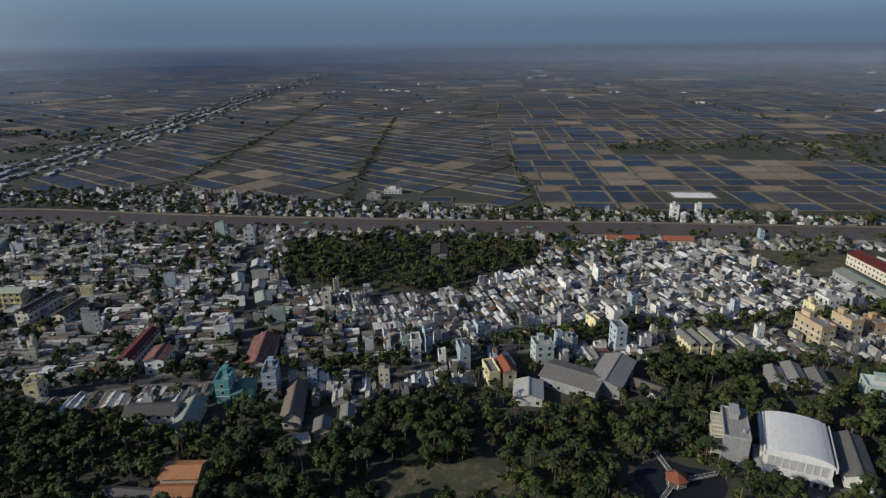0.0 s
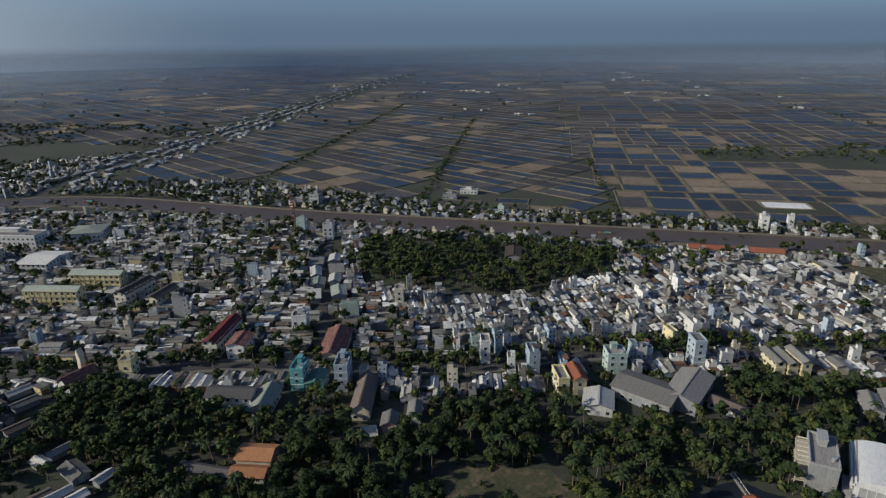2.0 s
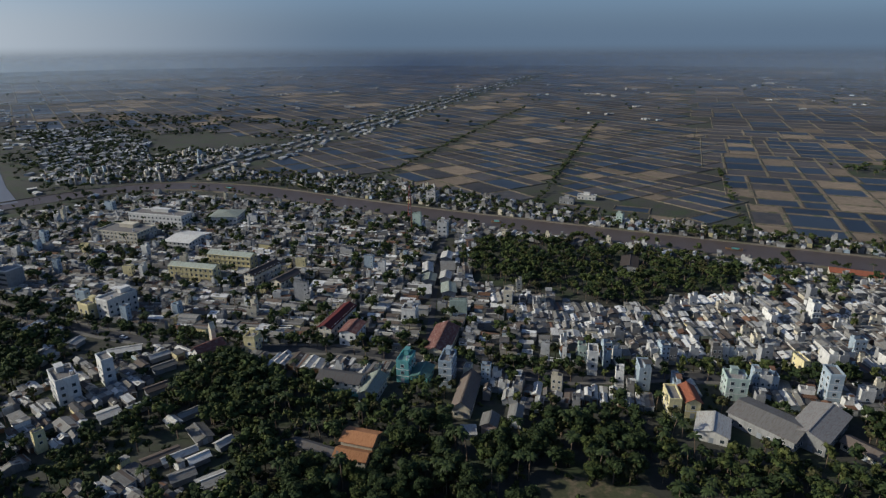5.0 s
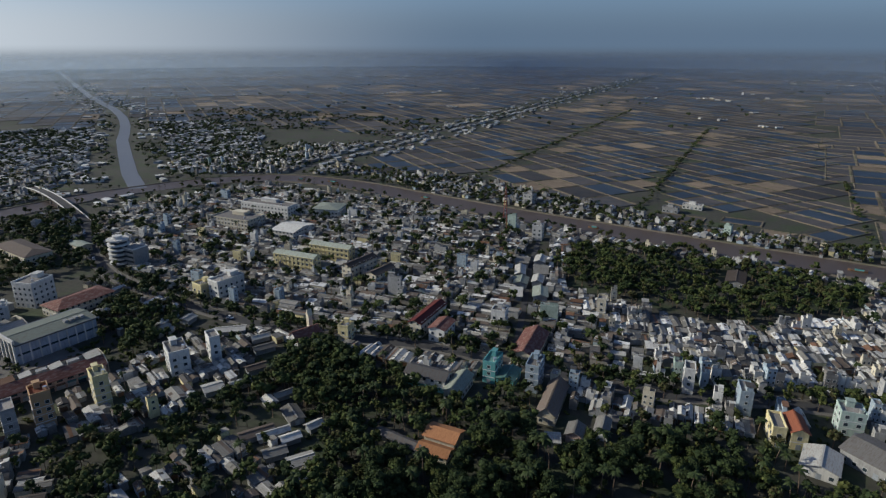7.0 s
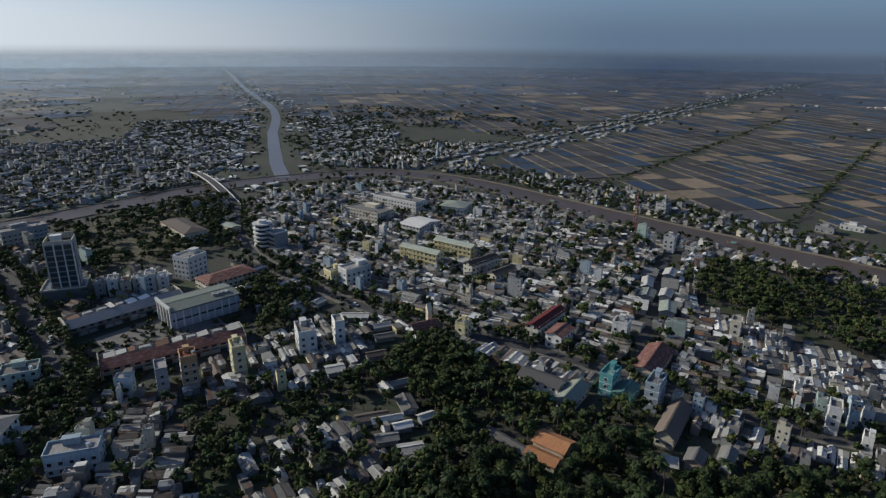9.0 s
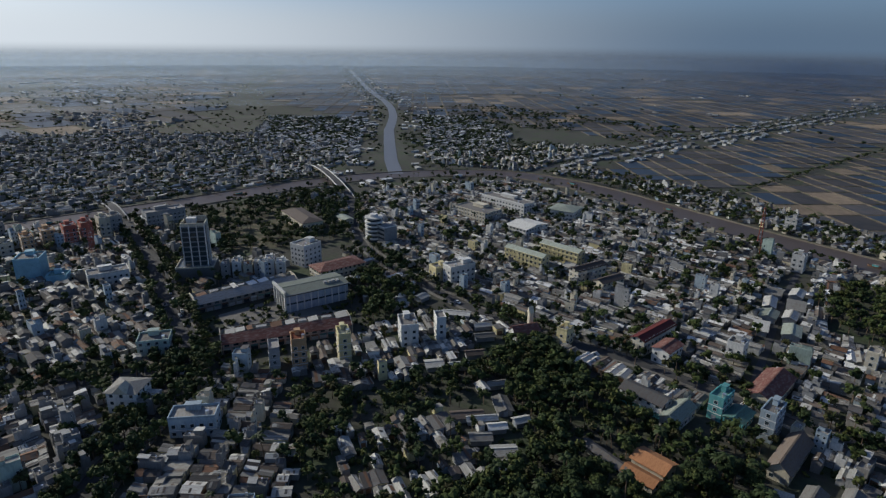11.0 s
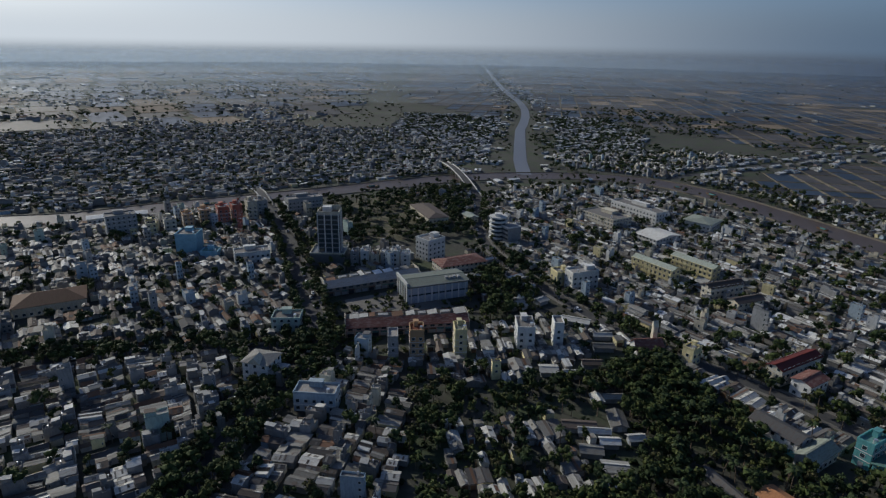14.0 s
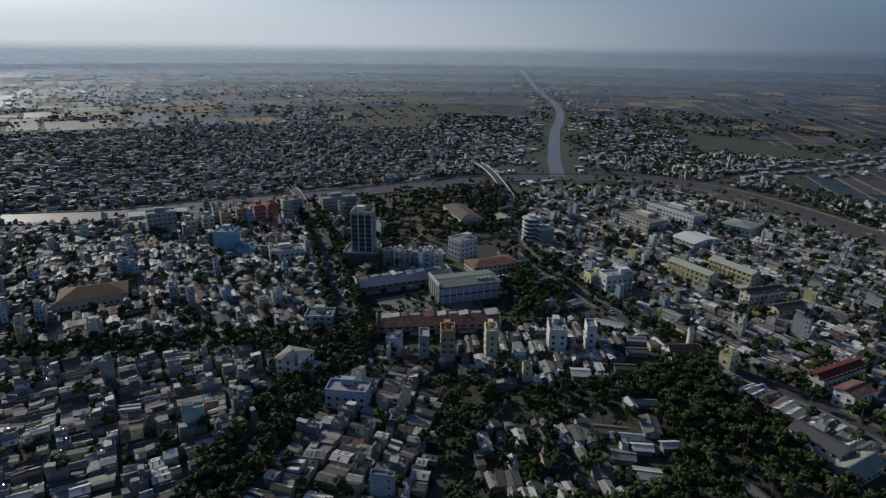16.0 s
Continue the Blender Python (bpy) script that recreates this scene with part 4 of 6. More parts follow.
def arcade(label, x, y, w, d, h, rz, wall, roof):
    """Two rows of shops back to back: tiled slopes outside, a sunken flat roof with canopies and tanks between."""
    rng = random.Random(int(w * d + x))
    LANDMARK_SPOTS.append((x, y, w, d, rz))
    e = thing("shop_arcade", x, y, rz, label, "building")
    part("body", box(-w / 2, w / 2, -d / 2, d / 2, 0, h), wall, e)
    k = w * 0.2
    for sx in (-1, 1):
        prof = [(sx * (w / 2 + 1.1), h - 0.5), (sx * (w / 2 + 1.1), h - 0.75), (sx * k, h + 2.0), (sx * k, h + 2.4)]
        part("roof_slope", prism(prof if sx < 0 else prof[::-1], -d / 2 - 0.3, d / 2 + 0.3), roof, e)
        part("inner_wall", box(sx * k - 0.15, sx * k + 0.15, -d / 2, d / 2, h, h + 2.0), "wall_cream", e)
        for i in range(int(d / 4.4)):
            yy = -d / 2 + 2.2 + 4.4 * i
            part("shop_front", box(sx * w / 2 - 0.05, sx * (w / 2) + 0.05, yy - 1.7, yy + 1.7, 0.1, 2.9), "door_steel" if i % 3 else "glass_dark", e)
            part("window", box(sx * w / 2 - 0.06, sx * (w / 2) + 0.06, yy - 1.2, yy + 1.2, 3.9, 5.2, True), "glass_dark", e)
            part("awning", (moved(shed(2.0, 3.6, 0, 0.01, 0.0, 0.1), sx * (w / 2 + 1.0), yy, 3.1)), rng.choice(["roof_light", "roof_rust", "roof_teal", "roof_grey"]), e)
    for sy in (-1, 1):
        part("end_wall", prism([(-w / 2 - 0.6, 0), (w / 2 + 0.6, 0), (w / 2 + 0.6, h + 0.2), (k + 0.4, h + 2.8), (-k - 0.4, h + 2.8), (-w / 2 - 0.6, h + 0.2)], sy * (d / 2 + 0.5) - 0.2, sy * (d / 2 + 0.5) + 0.2), "wall_cream", e)
    part("flat_roof", box(-k + 0.2, k - 0.2, -d / 2, d / 2, h, h + 0.12), "roof_concrete", e)
    yy = -d / 2 + 2
    while yy < d / 2 - 5:
        ln = rng.uniform(2.5, 6.5)
        if rng.random() < 0.75:
            part("canopy", moved(shed(2 * k * rng.uniform(0.7, 1.25), ln, 0, rng.uniform(0.2, 0.7), 0.1), rng.uniform(-0.8, 0.8), yy + ln / 2, h + rng.uniform(2.0, 2.7)), rng.choice(["roof_light", "roof_light", "roof_grey", "roof_rust", "roof_white"]), e)
        else:
            part("roof_hut", box(-1.4, 1.2, yy + 0.4, yy + ln - 0.4, h + 0.12, h + 2.6), "wall_grey", e)
        yy += ln + rng.uniform(0.3, 2.5)


def gallery(e, w, d, h, storeys):
    """Open walkways with rails and columns along a school front."""
    n = int(w / 3.3)
    for s in range(storeys):
        z = h / storeys * s
        part("walkway", box(-w / 2, w / 2, -d / 2 - 0.75, -d / 2 - 0.12, z + h / storeys - 0.25, z + h / storeys - 0.02, True), "wall_yellow", e)
        part("railing", box(-w / 2, w / 2, -d / 2 - 0.75, -d / 2 - 0.63, z + (0.02 if s == 0 else 0.0), z + 1.15, True), "wall_yellow", e)
    for i in range(n + 1):
        xx = -w / 2 + 0.2 + (w - 0.4) * i / n
        part("column", box(xx - 0.18, xx + 0.18, -d / 2 - 0.95, -d / 2 - 0.76, 0, h - 0.02), "wall_yellow", e)


GREY_SHED, PALE_SHED, BROWN_SHED = "low shed with a grey metal roof among trees", "low shed with a pale metal roof among trees", "low shed with a weathered brown roof among trees"
GROVE_SHEDS = [
    (-159, 166, 6, 11, 60, "roof_grey", GREY_SHED), (-175, 169, 4, 6, 70, "roof_light", PALE_SHED), (-146, 164, 4, 6, -20, "roof_light", PALE_SHED),
    (-173, 176, 3, 8, -25, "roof_grey", GREY_SHED), (-149, 153, 4, 7, -30, "roof_light", PALE_SHED), (-136, 144, 6, 9, -35, "roof_light", PALE_SHED),
    (-163, 149, 5, 13, -32, "roof_brown", BROWN_SHED), (-157, 152, 3, 12, -32, "roof_light", PALE_SHED), (-148, 143, 5, 8, -35, "roof_grey", GREY_SHED),
    (-201, 188, 5, 9, -28, "roof_brown", BROWN_SHED), (-197, 174, 4, 9, -28, "roof_light", PALE_SHED), (-205, 165, 7, 8, -28, "roof_light", PALE_SHED),
    (-243, 212, 6, 15, -50, "roof_light", PALE_SHED), (-275, 211, 6, 7, 10, "roof_light", PALE_SHED), (-222, 213, 4, 9, -28, "roof_light", PALE_SHED), (-212, 205, 5, 10, -28, "roof_grey", GREY_SHED),
]


def make_landmarks():
    b = building
    hall = b("large white sports hall with a curved white roof", 130, 191.5, 22, 26, 7.5, -24.5, 1, "roof_white", "roof_white", "arch", 2.6, sides=(0,), bands=False)
    part("porch", merged(box(-10.5, 10.5, -16.5, -13.1, 0, 2.6), box(-11, 11, -17, -13.1, 2.6, 2.9, True)), "wall_white", hall)
    part("front_glazing", box(-9.6, 9.6, -13.14, -13.02, 3.0, 7.0, True), "wall_grey", hall, "grey glazed front under the arch")
    for i in range(9):
        part("mullion", box(-9.6 + 2.4 * i - 0.12, -9.6 + 2.4 * i + 0.12, -13.3, -13.15, 3.0, 7.0, True), "frame_white", hall)
    for i in range(7):
        part("porch_opening", box(-9.9 + 3.0 * i, -8.1 + 3.0 * i, -16.56, -16.5, 0.2, 2.2, True), "glass_dark", hall)
    part("side_wing", box(-14, -11.1, -12, -3, 0, 3.5), "wall_grey", hall)
    for sx in (-1, 1):
        xx, zz = sx * 11.22 * math.cos(0.38), 7.5 + 2.6 * math.sin(0.38)
        part("roof_rib", box(xx - 0.25, xx + 0.25, -13.3, 13.3, zz, zz + 0.5, True), "wall_grey", hall)
        part("side_fin", box(sx * 11.9 - 0.3, sx * 11.9 + 0.3, -13.2, 13.2, 5.6, 8.3, True), "wall_white", hall)
    site = b("grey concrete building with an open unfinished frame beside it", 109, 196, 9, 20, 11.5, -20, 3, "wall_grey", "roof_concrete", "flat", sides=(1,), bands=False)
    for i in range(5):
        part("column", merged(box(-8.2, -7.8, -9 + 3.6 * i, -8.6 + 3.6 * i, 0, 10.5)), "wall_cream", site)
    for s in range(3):
        part("slab", box(-8.4, -4.55, -9.4, 6.2, 3.4 * (s + 1), 3.4 * (s + 1) + 0.3, True), "wall_cream", site)
    for i in range(6):
        part("beam", box(-8.2, -4.55, -9 + 2.9 * i, -8.7 + 2.9 * i, 11.2, 11.6, True), "wall_cream", site)
    b("long low hall with a grey roof and white end wall", 148, 185, 9, 26, 5.0, -22, 1, "wall_white", "roof_grey", "gable", 1.8)
    b("long grey-roofed warehouse joined to a second gabled wing", 58, 242.5, 26, 17, 5.6, -33, 1, "wall_grey", "roof_concrete", "long_gable", 2.2)
    b("grey-roofed warehouse wing with a wide gable", 76, 245, 14, 27, 6.2, -30, 1, "wall_grey", "roof_concrete", "gable", 2.2)
    b("low store with a pale grey gable roof", 36, 233, 12, 14, 4.2, -8, 1, "wall_white", "roof_light", "gable", 1.8)
    b("low house with a dark brown roof among trees", 90, 236, 14, 7, 3.4, -40, 1, "wall_cream", "roof_brown", "long_gable", 1.4)
    b("ochre four-storey apartment block with a flat roof", 190, 284, 8, 19, 11.5, 10, 3, "wall_ochre", "roof_concrete")
    b("ochre apartment block with a flat roof", 208.5, 287, 7.5, 13, 12, 10, 3, "wall_ochre", "roof_concrete")
    b("orange rendered house with a flat roof", 226, 290, 9, 10, 8, 8, 2, "paint_orange", "roof_concrete")
    b("white stepped house with a flat roof", 218, 317, 11, 11, 10, 8, 3, "wall_white", "roof_concrete")
    b("small yellow house with a flat roof", 206, 312, 6, 9, 8, 8, 2, "wall_yellow", "roof_concrete")
    b("long low market hall with a pale blue-green metal roof", 259, 345, 12, 50, 5.5, 2, 1, "wall_grey", "roof_green", "gable", 1.6, bands=False)
    b("long cream building with a bright red roof", 284, 372, 13, 46, 8, 2, 2, "wall_cream", "roof_red", "gable", 2.2)
    b("tall narrow pale blue house", 86.5, 275.5, 5.5, 9, 14, 8, 4, "wall_blue", "roof_concrete")
    for i in range(3):
        b("bright yellow narrow house with a sloping grey roof", 122.5 + 5.6 * i, 277.5 - 0.4 * i, 4.6, 15, 6 + (i == 2) * 1.5, 8, 2, "wall_yellow", "roof_grey", "gable", 1.0, name="house", category="house")
    b("white and pale teal house with terraces", 47, 266, 9, 9, 10, 8, 3, "wall_green", "roof_concrete", name="house", category="house")
    b("yellow two-storey house with an orange tile roof", 27.5, 248, 6, 13, 8, 12, 2, "wall_yellow", "roof_tile", "gable", 1.6, name="house", category="house")
    b("yellow narrow house with a flat roof", 20.5, 246, 5, 12, 8, 12, 2, "wall_yellow", "roof_concrete", name="house", category="house")
    b("pale green villa with a white flat roof", 190, 231, 15, 10, 6.5, -18, 2, "wall_green", "roof_white")
    for i, (hx, hy) in enumerate(((150, 244), (160, 247), (168, 241))):
        b("low house with a grey metal roof among trees", hx, hy, 7, 15, 3.6, -15, 1, "wall_grey", "roof_grey", "gable", 1.3, name="house", category="house")
    tower(-401, 119)
    mh = b("large white market hall with a pale green-grey roof", -316, 158, 20, 39, 11, -6, 2, "wall_pale_blue", "roof_green", "gable", 1.3, step=4.5, win=(1.6, 2.2), sides=(), bands=False)
    for i in range(5):
        part("pilaster", box(-9.4 + 4.6 * i - 0.55, -9.4 + 4.6 * i + 0.55, -20.4, -19.52, 0, 11.6), "wall_white", mh)
    for i in range(4):
        part("window", box(-8.8 + 4.6 * i, -5.4 + 4.6 * i, -19.62, -19.52, 1.2, 8.8), "glass_dark", mh)
    part("front_beam", box(-10.6, 10.6, -20.6, -19.5, 11.62, 13.4, True), "wall_white", mh)
    for sx in (-1, 1):
        part("gutter", box(sx * 10.75 - 0.45, sx * 10.75 + 0.45, -20, 20, 10.3, 11.0, True), "wall_dark", mh)
        for i in range(9):
            part("pilaster", box(sx * 10.15 - 0.14, sx * 10.15 + 0.14, -17.6 + 4.4 * i - 0.35, -17.6 + 4.4 * i + 0.35, 0, 10.2), "wall_white", mh)
        part("side_strip", box(sx * 10.08 - 0.06, sx * 10.08 + 0.06, -19.3, 19.3, 4.6, 5.6, True), "glass_dark", mh)
    for i in range(4):
        part("roof_vent", box(3.5 + 0.6 * (i % 2), 6.0 + 0.6 * (i % 2), 6 + 2.6 * i, 7.8 + 2.6 * i, 11.2, 12.8), "wall_grey", mh)
    arcade("long arcade of shops with dull red tile roofs and pale canopies", -280, 124, 17, 66, 6.2, -18, "wall_pink", "roof_arcade")
    arcade("long arcade of shops with pale worn roofs and canopies", -346, 128, 17, 62, 6.4, -2, "wall_concrete", "roof_concrete")
    for i, (hh, wl, rf) in enumerate(((9, "wall_grey", "roof_concrete"), (10.5, "wall_white", "roof_concrete"), (8, "wall_cream", "roof_rust"), (9.5, "wall_grey", "roof_light"), (11, "wall_white", "roof_concrete"), (8.5, "wall_white", "roof_light"))):
        b("terraced town house with a flat roof beside the tower", -388.5 + 3.4 * i, 133 + 6.2 * i, 10, 5.9, hh, -29, 3, wl, rf, name="house", category="house", sides=(0, 1), bands=False)
    b("cream school building with a brown hipped roof", -470, 230, 50, 18, 8, -6, 2, "wall_cream", "roof_brown", "hip", 2.6)
    b("small annex with a pale green roof", -452, 262, 16, 9, 5, -6, 1, "wall_cream", "roof_green", "long_gable", 1.2)
    b("white stepped office building", -379, 187, 14, 16, 15, 15, 4, "wall_white", "roof_concrete")
    b("low court building with dull red tile roofs", -349, 195, 17, 34, 6, -2, 2, "wall_cream", "roof_arcade", "hip", 2.6)
    b("narrow ochre and orange house tower", -247.5, 115, 7, 9, 16, 68, 4, "paint_orange", "roof_tile")
    b("narrow yellow house tower", -241, 136, 6, 10, 15, 68, 4, "wall_yellow", "roof_green")
    b("narrow grey house with a flat roof", -254, 105, 5, 10, 12, 68, 3, "wall_grey", "roof_concrete")
    b("white row house with roof terrace", -236, 172, 9, 14, 12, 62, 3, "wall_white", "roof_concrete")
    b("narrow white house tower", -229, 188, 5, 9, 13, 62, 3, "wall_white", "roof_concrete")
    gallery(b("long yellow school building with a grey-green roof", -279, 309, 33, 8.5, 10.5, 5, 3, "wall_yellow", "roof_green", "long_gable", 1.6, bands=False), 33, 8.5, 10.5, 3)
    gallery(b("yellow school building with a grey-green roof", -270, 337, 33, 9, 10.5, 5, 3, "wall_yellow", "roof_green", "long_gable", 1.6, bands=False), 33, 9, 10.5, 3)
    b("cream hospital block with a flat roof", -394, 366, 40, 22, 9, 4, 3, "wall_cream", "roof_concrete")
    b("long white hospital block with a flat roof", -397, 408, 54, 15, 11, 3, 3, "wall_white", "roof_concrete")
    b("white hospital wing with a grey-green roof", -346, 432, 24, 24, 8.5, 18, 2, "wall_white", "roof_green", "hip", 2.0)
    b("low white hospital wing with a pale roof", -336, 370, 22, 28, 6.5, 3, 2, "wall_white", "roof_light", "long_gable", 2.0)
    b("cream building with a dark brown roof", -235, 322, 8, 27, 9, -6, 3, "wall_cream", "roof_brown", "gable", 1.6)
    b("cream hall with a dark brown roof", -215, 318, 8, 20, 7, -6, 2, "wall_cream", "roof_brown", "gable", 1.6)
    b("long cream building with a dark red roof", -152, 270, 7.5, 31, 9, 2, 3, "wall_cream", "roof_red", "gable", 1.6)
    b("white terraced house with a red back roof", -139, 262, 9, 14, 8, 4, 2, "wall_white", "roof_arcade", "gable", 1.4)
    ch = b("small church with an orange-brown gable roof and white front", -199, 222, 8.5, 14, 5.5, -20, 1, "wall_white", "roof_arcade", "gable", 3.4, name="church", category="church", bands=False)
    part("bell_tower", merged(box(-7.0, -4.6, 5, 7.4, 0, 12.5), prism([(-7.2, 12.5), (-4.4, 12.5), (-5.8, 16)], 4.8, 7.6)), "wall_cream", ch)
    b("small yellow house tower", -183, 236, 6, 7, 8.5, 8, 2, "wall_yellow", "roof_concrete", name="house", category="house")
    b("white corner house with a flat roof", -285, 250, 10, 19, 12, -8, 3, "wall_white", "roof_concrete")
    b("pale yellow corner house with a flat roof", -297, 242, 9, 9, 9, -8, 2, "wall_yellow", "roof_concrete")
    b("blue windowless cinema block", -463, 31, 15, 15, 15, 66, 1, "paint_blue", "roof_concrete", sides=(0,))
    b("low blue annex beside the cinema", -445, 43, 12, 10, 5, 66, 1, "paint_blue", "roof_teal")
    for bx, by, bw, bh, mt in ((-530, 64, 9, 15, "paint_red"), (-528, 75, 8, 16, "paint_red"), (-534, 50, 9, 13, "paint_orange"), (-528, 36, 8, 12, "paint_orange"), (-524, 22, 9, 11, "wall_cream"), (-531, 88, 8, 17, "wall_cream"), (-540, 98, 9, 15, "wall_grey"), (-520, 8, 8, 10, "wall_yellow")):
        b("tall narrow coloured town house by the river", bx, by, bw, 12, bh, 92, 4, mt, "roof_concrete", name="house", category="house")
    b("grey office block by the river", -528, -13, 22, 13, 17, 96, 5, "wall_grey", "roof_concrete")
    b("long grey public building by the river", -546, 138, 32, 13, 12, 92, 3, "wall_grey", "roof_concrete")
    b("white two-storey shop with a flat roof", -424, 68, 24, 12, 8, 85, 2, "wall_white", "roof_concrete")
    b("long riverside shed with a bright white roof", -578, -16, 46, 12, 4.5, 92, 1, "wall_white", "roof_white", "long_gable", 1.2)
    cb = b("white three-storey corner building", -261, 42, 13, 12, 10, 48, 3, "wall_white", "roof_grey", "hip", 2.0)
    part("gable_front", prism([(-3.4, 10.0), (3.4, 10.0), (0, 13.4)], -7.0, -1.0), "wall_cream", cb)
    part("side_wing", merged(box(6.55, 13, -6, 3, 0, 7), box(6.55, 13.2, -6.2, -5.9, 7, 7.9, True)), "wall_grey", cb)
    b("temple hall with red-brown roofs", -393, -52, 36, 22, 6, 92, 1, "wall_cream", "roof_rust", "hip", 4.0, name="temple", category="temple")
    b("pale green house with roof terraces", -303, 64, 15, 11, 9.5, 66, 3, "wall_green", "roof_concrete")
    b("white house with blue terraces", -226, 58, 18, 9, 8.5, 58, 2, "wall_blue", "roof_concrete")
    b("low brick hall with an orange tile roof", -95, 181, 13, 9, 5, 2, 1, "wall_cream", "roof_orange", "long_gable", 1.8)
    b("porch wing with an orange tile roof", -94.5, 172.5, 12.5, 6, 3.2, 2, 1, "wall_cream", "roof_orange", "long_gable", 1.4)
    b("long low shed with a pale wall among trees", -110, 172, 20, 4, 3, -6, 1, "wall_cream", "roof_dark", "long_gable", 1.0)
    gw = b("long building with a dark roof above white and teal walls", -122, 217, 20, 9, 6.5, 3, 2, "wall_white", "roof_dark", "long_gable", 1.8)
    part("lower_wall", box(-10.2, 10.2, -4.9, -4.52, 0, 2.2), "wall_teal", gw)
    b("gabled hall with a pale grey-green roof", -106.5, 217, 7.5, 17, 5.5, 5, 1, "wall_white", "roof_green", "gable", 2.0)
    b("teal three-storey house with windows", -98, 236, 6, 11, 10.5, 4, 3, "wall_teal", "roof_teal", name="house", category="house")
    b("low workshop with a teal metal roof", -90, 236.5, 8, 12, 4.5, 4, 1, "wall_teal", "roof_teal", "gable", 1.2)
    b("tall narrow pale blue house with white windows", -78, 238, 6, 12, 13, 6, 4, "wall_blue", "roof_concrete", name="house", category="house")
    b("cream hall with a steep dark brown roof", -65, 225, 8, 27, 5, 6, 1, "wall_cream", "roof_brown", "gable", 3.2)
    b("market hall with a dark red-brown roof", -91, 268, 12, 30, 6, 6, 1, "wall_cream", "roof_arcade", "gable", 2.6, bands=False)
    for i in range(4):
        for sx, off in ((-1, 5.7), (1, 5.7)):
            mx, my = -117 - 6.2 * i + sx * (off + (1.5, -0.6, 0.9, 0.2)[i]), 335 + 19 * i + (2.5 if sx > 0 else -1.5)
            b("market shed with a pale metal roof", mx, my, (7, 8.5, 6.4, 9)[(i + (sx > 0)) % 4], (15, 12, 17, 13)[i], (3.4, 4.6, 3.8, 5.2)[(i * 2 + (sx > 0)) % 4], 16 + (3, -2, 4, -4)[i], 1, "wall_grey", ("roof_light", "roof_green", "roof_light", "roof_grey")[(i + (sx > 0)) % 4], ("gable", "long_gable")[(i + (sx > 0)) % 3 == 0], 1.2, bands=False, sides=())
    b("white farm building with a flat roof", -53, 615, 18, 8, 3.6, -3, 1, "wall_white", "roof_concrete")
    b("pale grey farm building", -70, 592, 14, 8, 4.4, -3, 1, "wall_grey", "roof_concrete")
    b("narrow white house tower with a low wing", 199, 510, 6, 8, 12, -6, 3, "wall_white", "roof_concrete")
    b("small white house beside a tower", 207, 506, 6, 8, 6, -6, 1, "wall_white", "roof_white", "gable", 1.2)
    b("pale grey concrete house by the river", -198, 558, 10, 10, 10, -6, 3, "wall_grey", "roof_concrete")
    b("white house with a flat roof by the market street", -152, 452, 8, 8, 12, 8, 3, "wall_white", "roof_concrete")
    b("pale clearing shed among trees", -4, 424, 11, 22, 4, 0, 1, "wall_grey", "roof_brown", "gable", 1.2)
    b("long low sheds with red tile roofs by the river", 140, 448, 30, 10, 4, -6, 1, "wall_cream", "roof_tile", "long_gable", 1.6)
    b("low shed with red tile roof by the river", 178, 444, 22, 10, 4, -6, 1, "wall_cream", "roof_tile", "long_gable", 1.6)
    b("white block with a flat roof", -118, 292, 8, 8, 9, 8, 2, "wall_white", "roof_concrete")
    b("ochre narrow house tower", -70, 330, 5, 7, 11, 8, 3, "wall_cream", "roof_concrete")
    b("narrow white house tower beside low roofs", -15, 268, 4.5, 8, 12, 8, 3, "wall_white", "roof_concrete")
    b("small house with a dull pink wall and grey roof among trees", -50, 208, 6, 8, 4.5, 6, 1, "wall_pink", "roof_grey", "gable", 1.4, name="house", category="house")
    b("low pale shed roof among trees", -57, 201, 5, 6, 3, 20, 1, "wall_grey", "roof_light", "long_gable", 0.9, name="house", category="house")
    b("low white house with a grey roof beside the trees", -41, 216, 5, 9, 5, 6, 1, "wall_white", "roof_grey", "gable", 1.2, name="house", category="house")
    for gx, gy, gw, gd, ga, gr, gl in GROVE_SHEDS:
        b(gl, gx, gy, gw, gd, 2.9, ga, 1, "wall_grey", gr, "gable", 0.9, name="house", category="house", bands=False, sides=(0,))
    # office block with a rounded front
    r = thing("building", -393, 254, 0, "white office block with a rounded banded front", "building")
    LANDMARK_SPOTS.append((-393, 254, 18, 18, 0))
    part("core", tube(5.6, 5.6, 0, 19.5, 24), "glass_dark", r)
    for i in range(6):
        part("balcony_band", tube(7.3, 7.3, 3.3 * i + 2.6, 3.3 * i + 3.7, 24), "wall_white", r)
    part("roof_hut", tube(3.2, 3.2, 19.6, 22.4, 16), "wall_white", r)
    part("wing", box(4, 16, -1, 11, 0, 14), "wall_grey", r)
    for i in range(4):
        part("window_band", box(4.3, 15.7, -1.08, -1.0, 3.4 * i + 1.0, 3.4 * i + 2.5, True), "glass_dark", r)
    part("wing_parapet", merged(box(4, 16, -1.1, -0.8, 14, 14.9, True), box(15.8, 16.1, -0.8, 11, 14, 14.9, True), box(4, 15.8, 10.8, 11.1, 14, 14.9, True)), "wall_white", r)


make_landmarks()


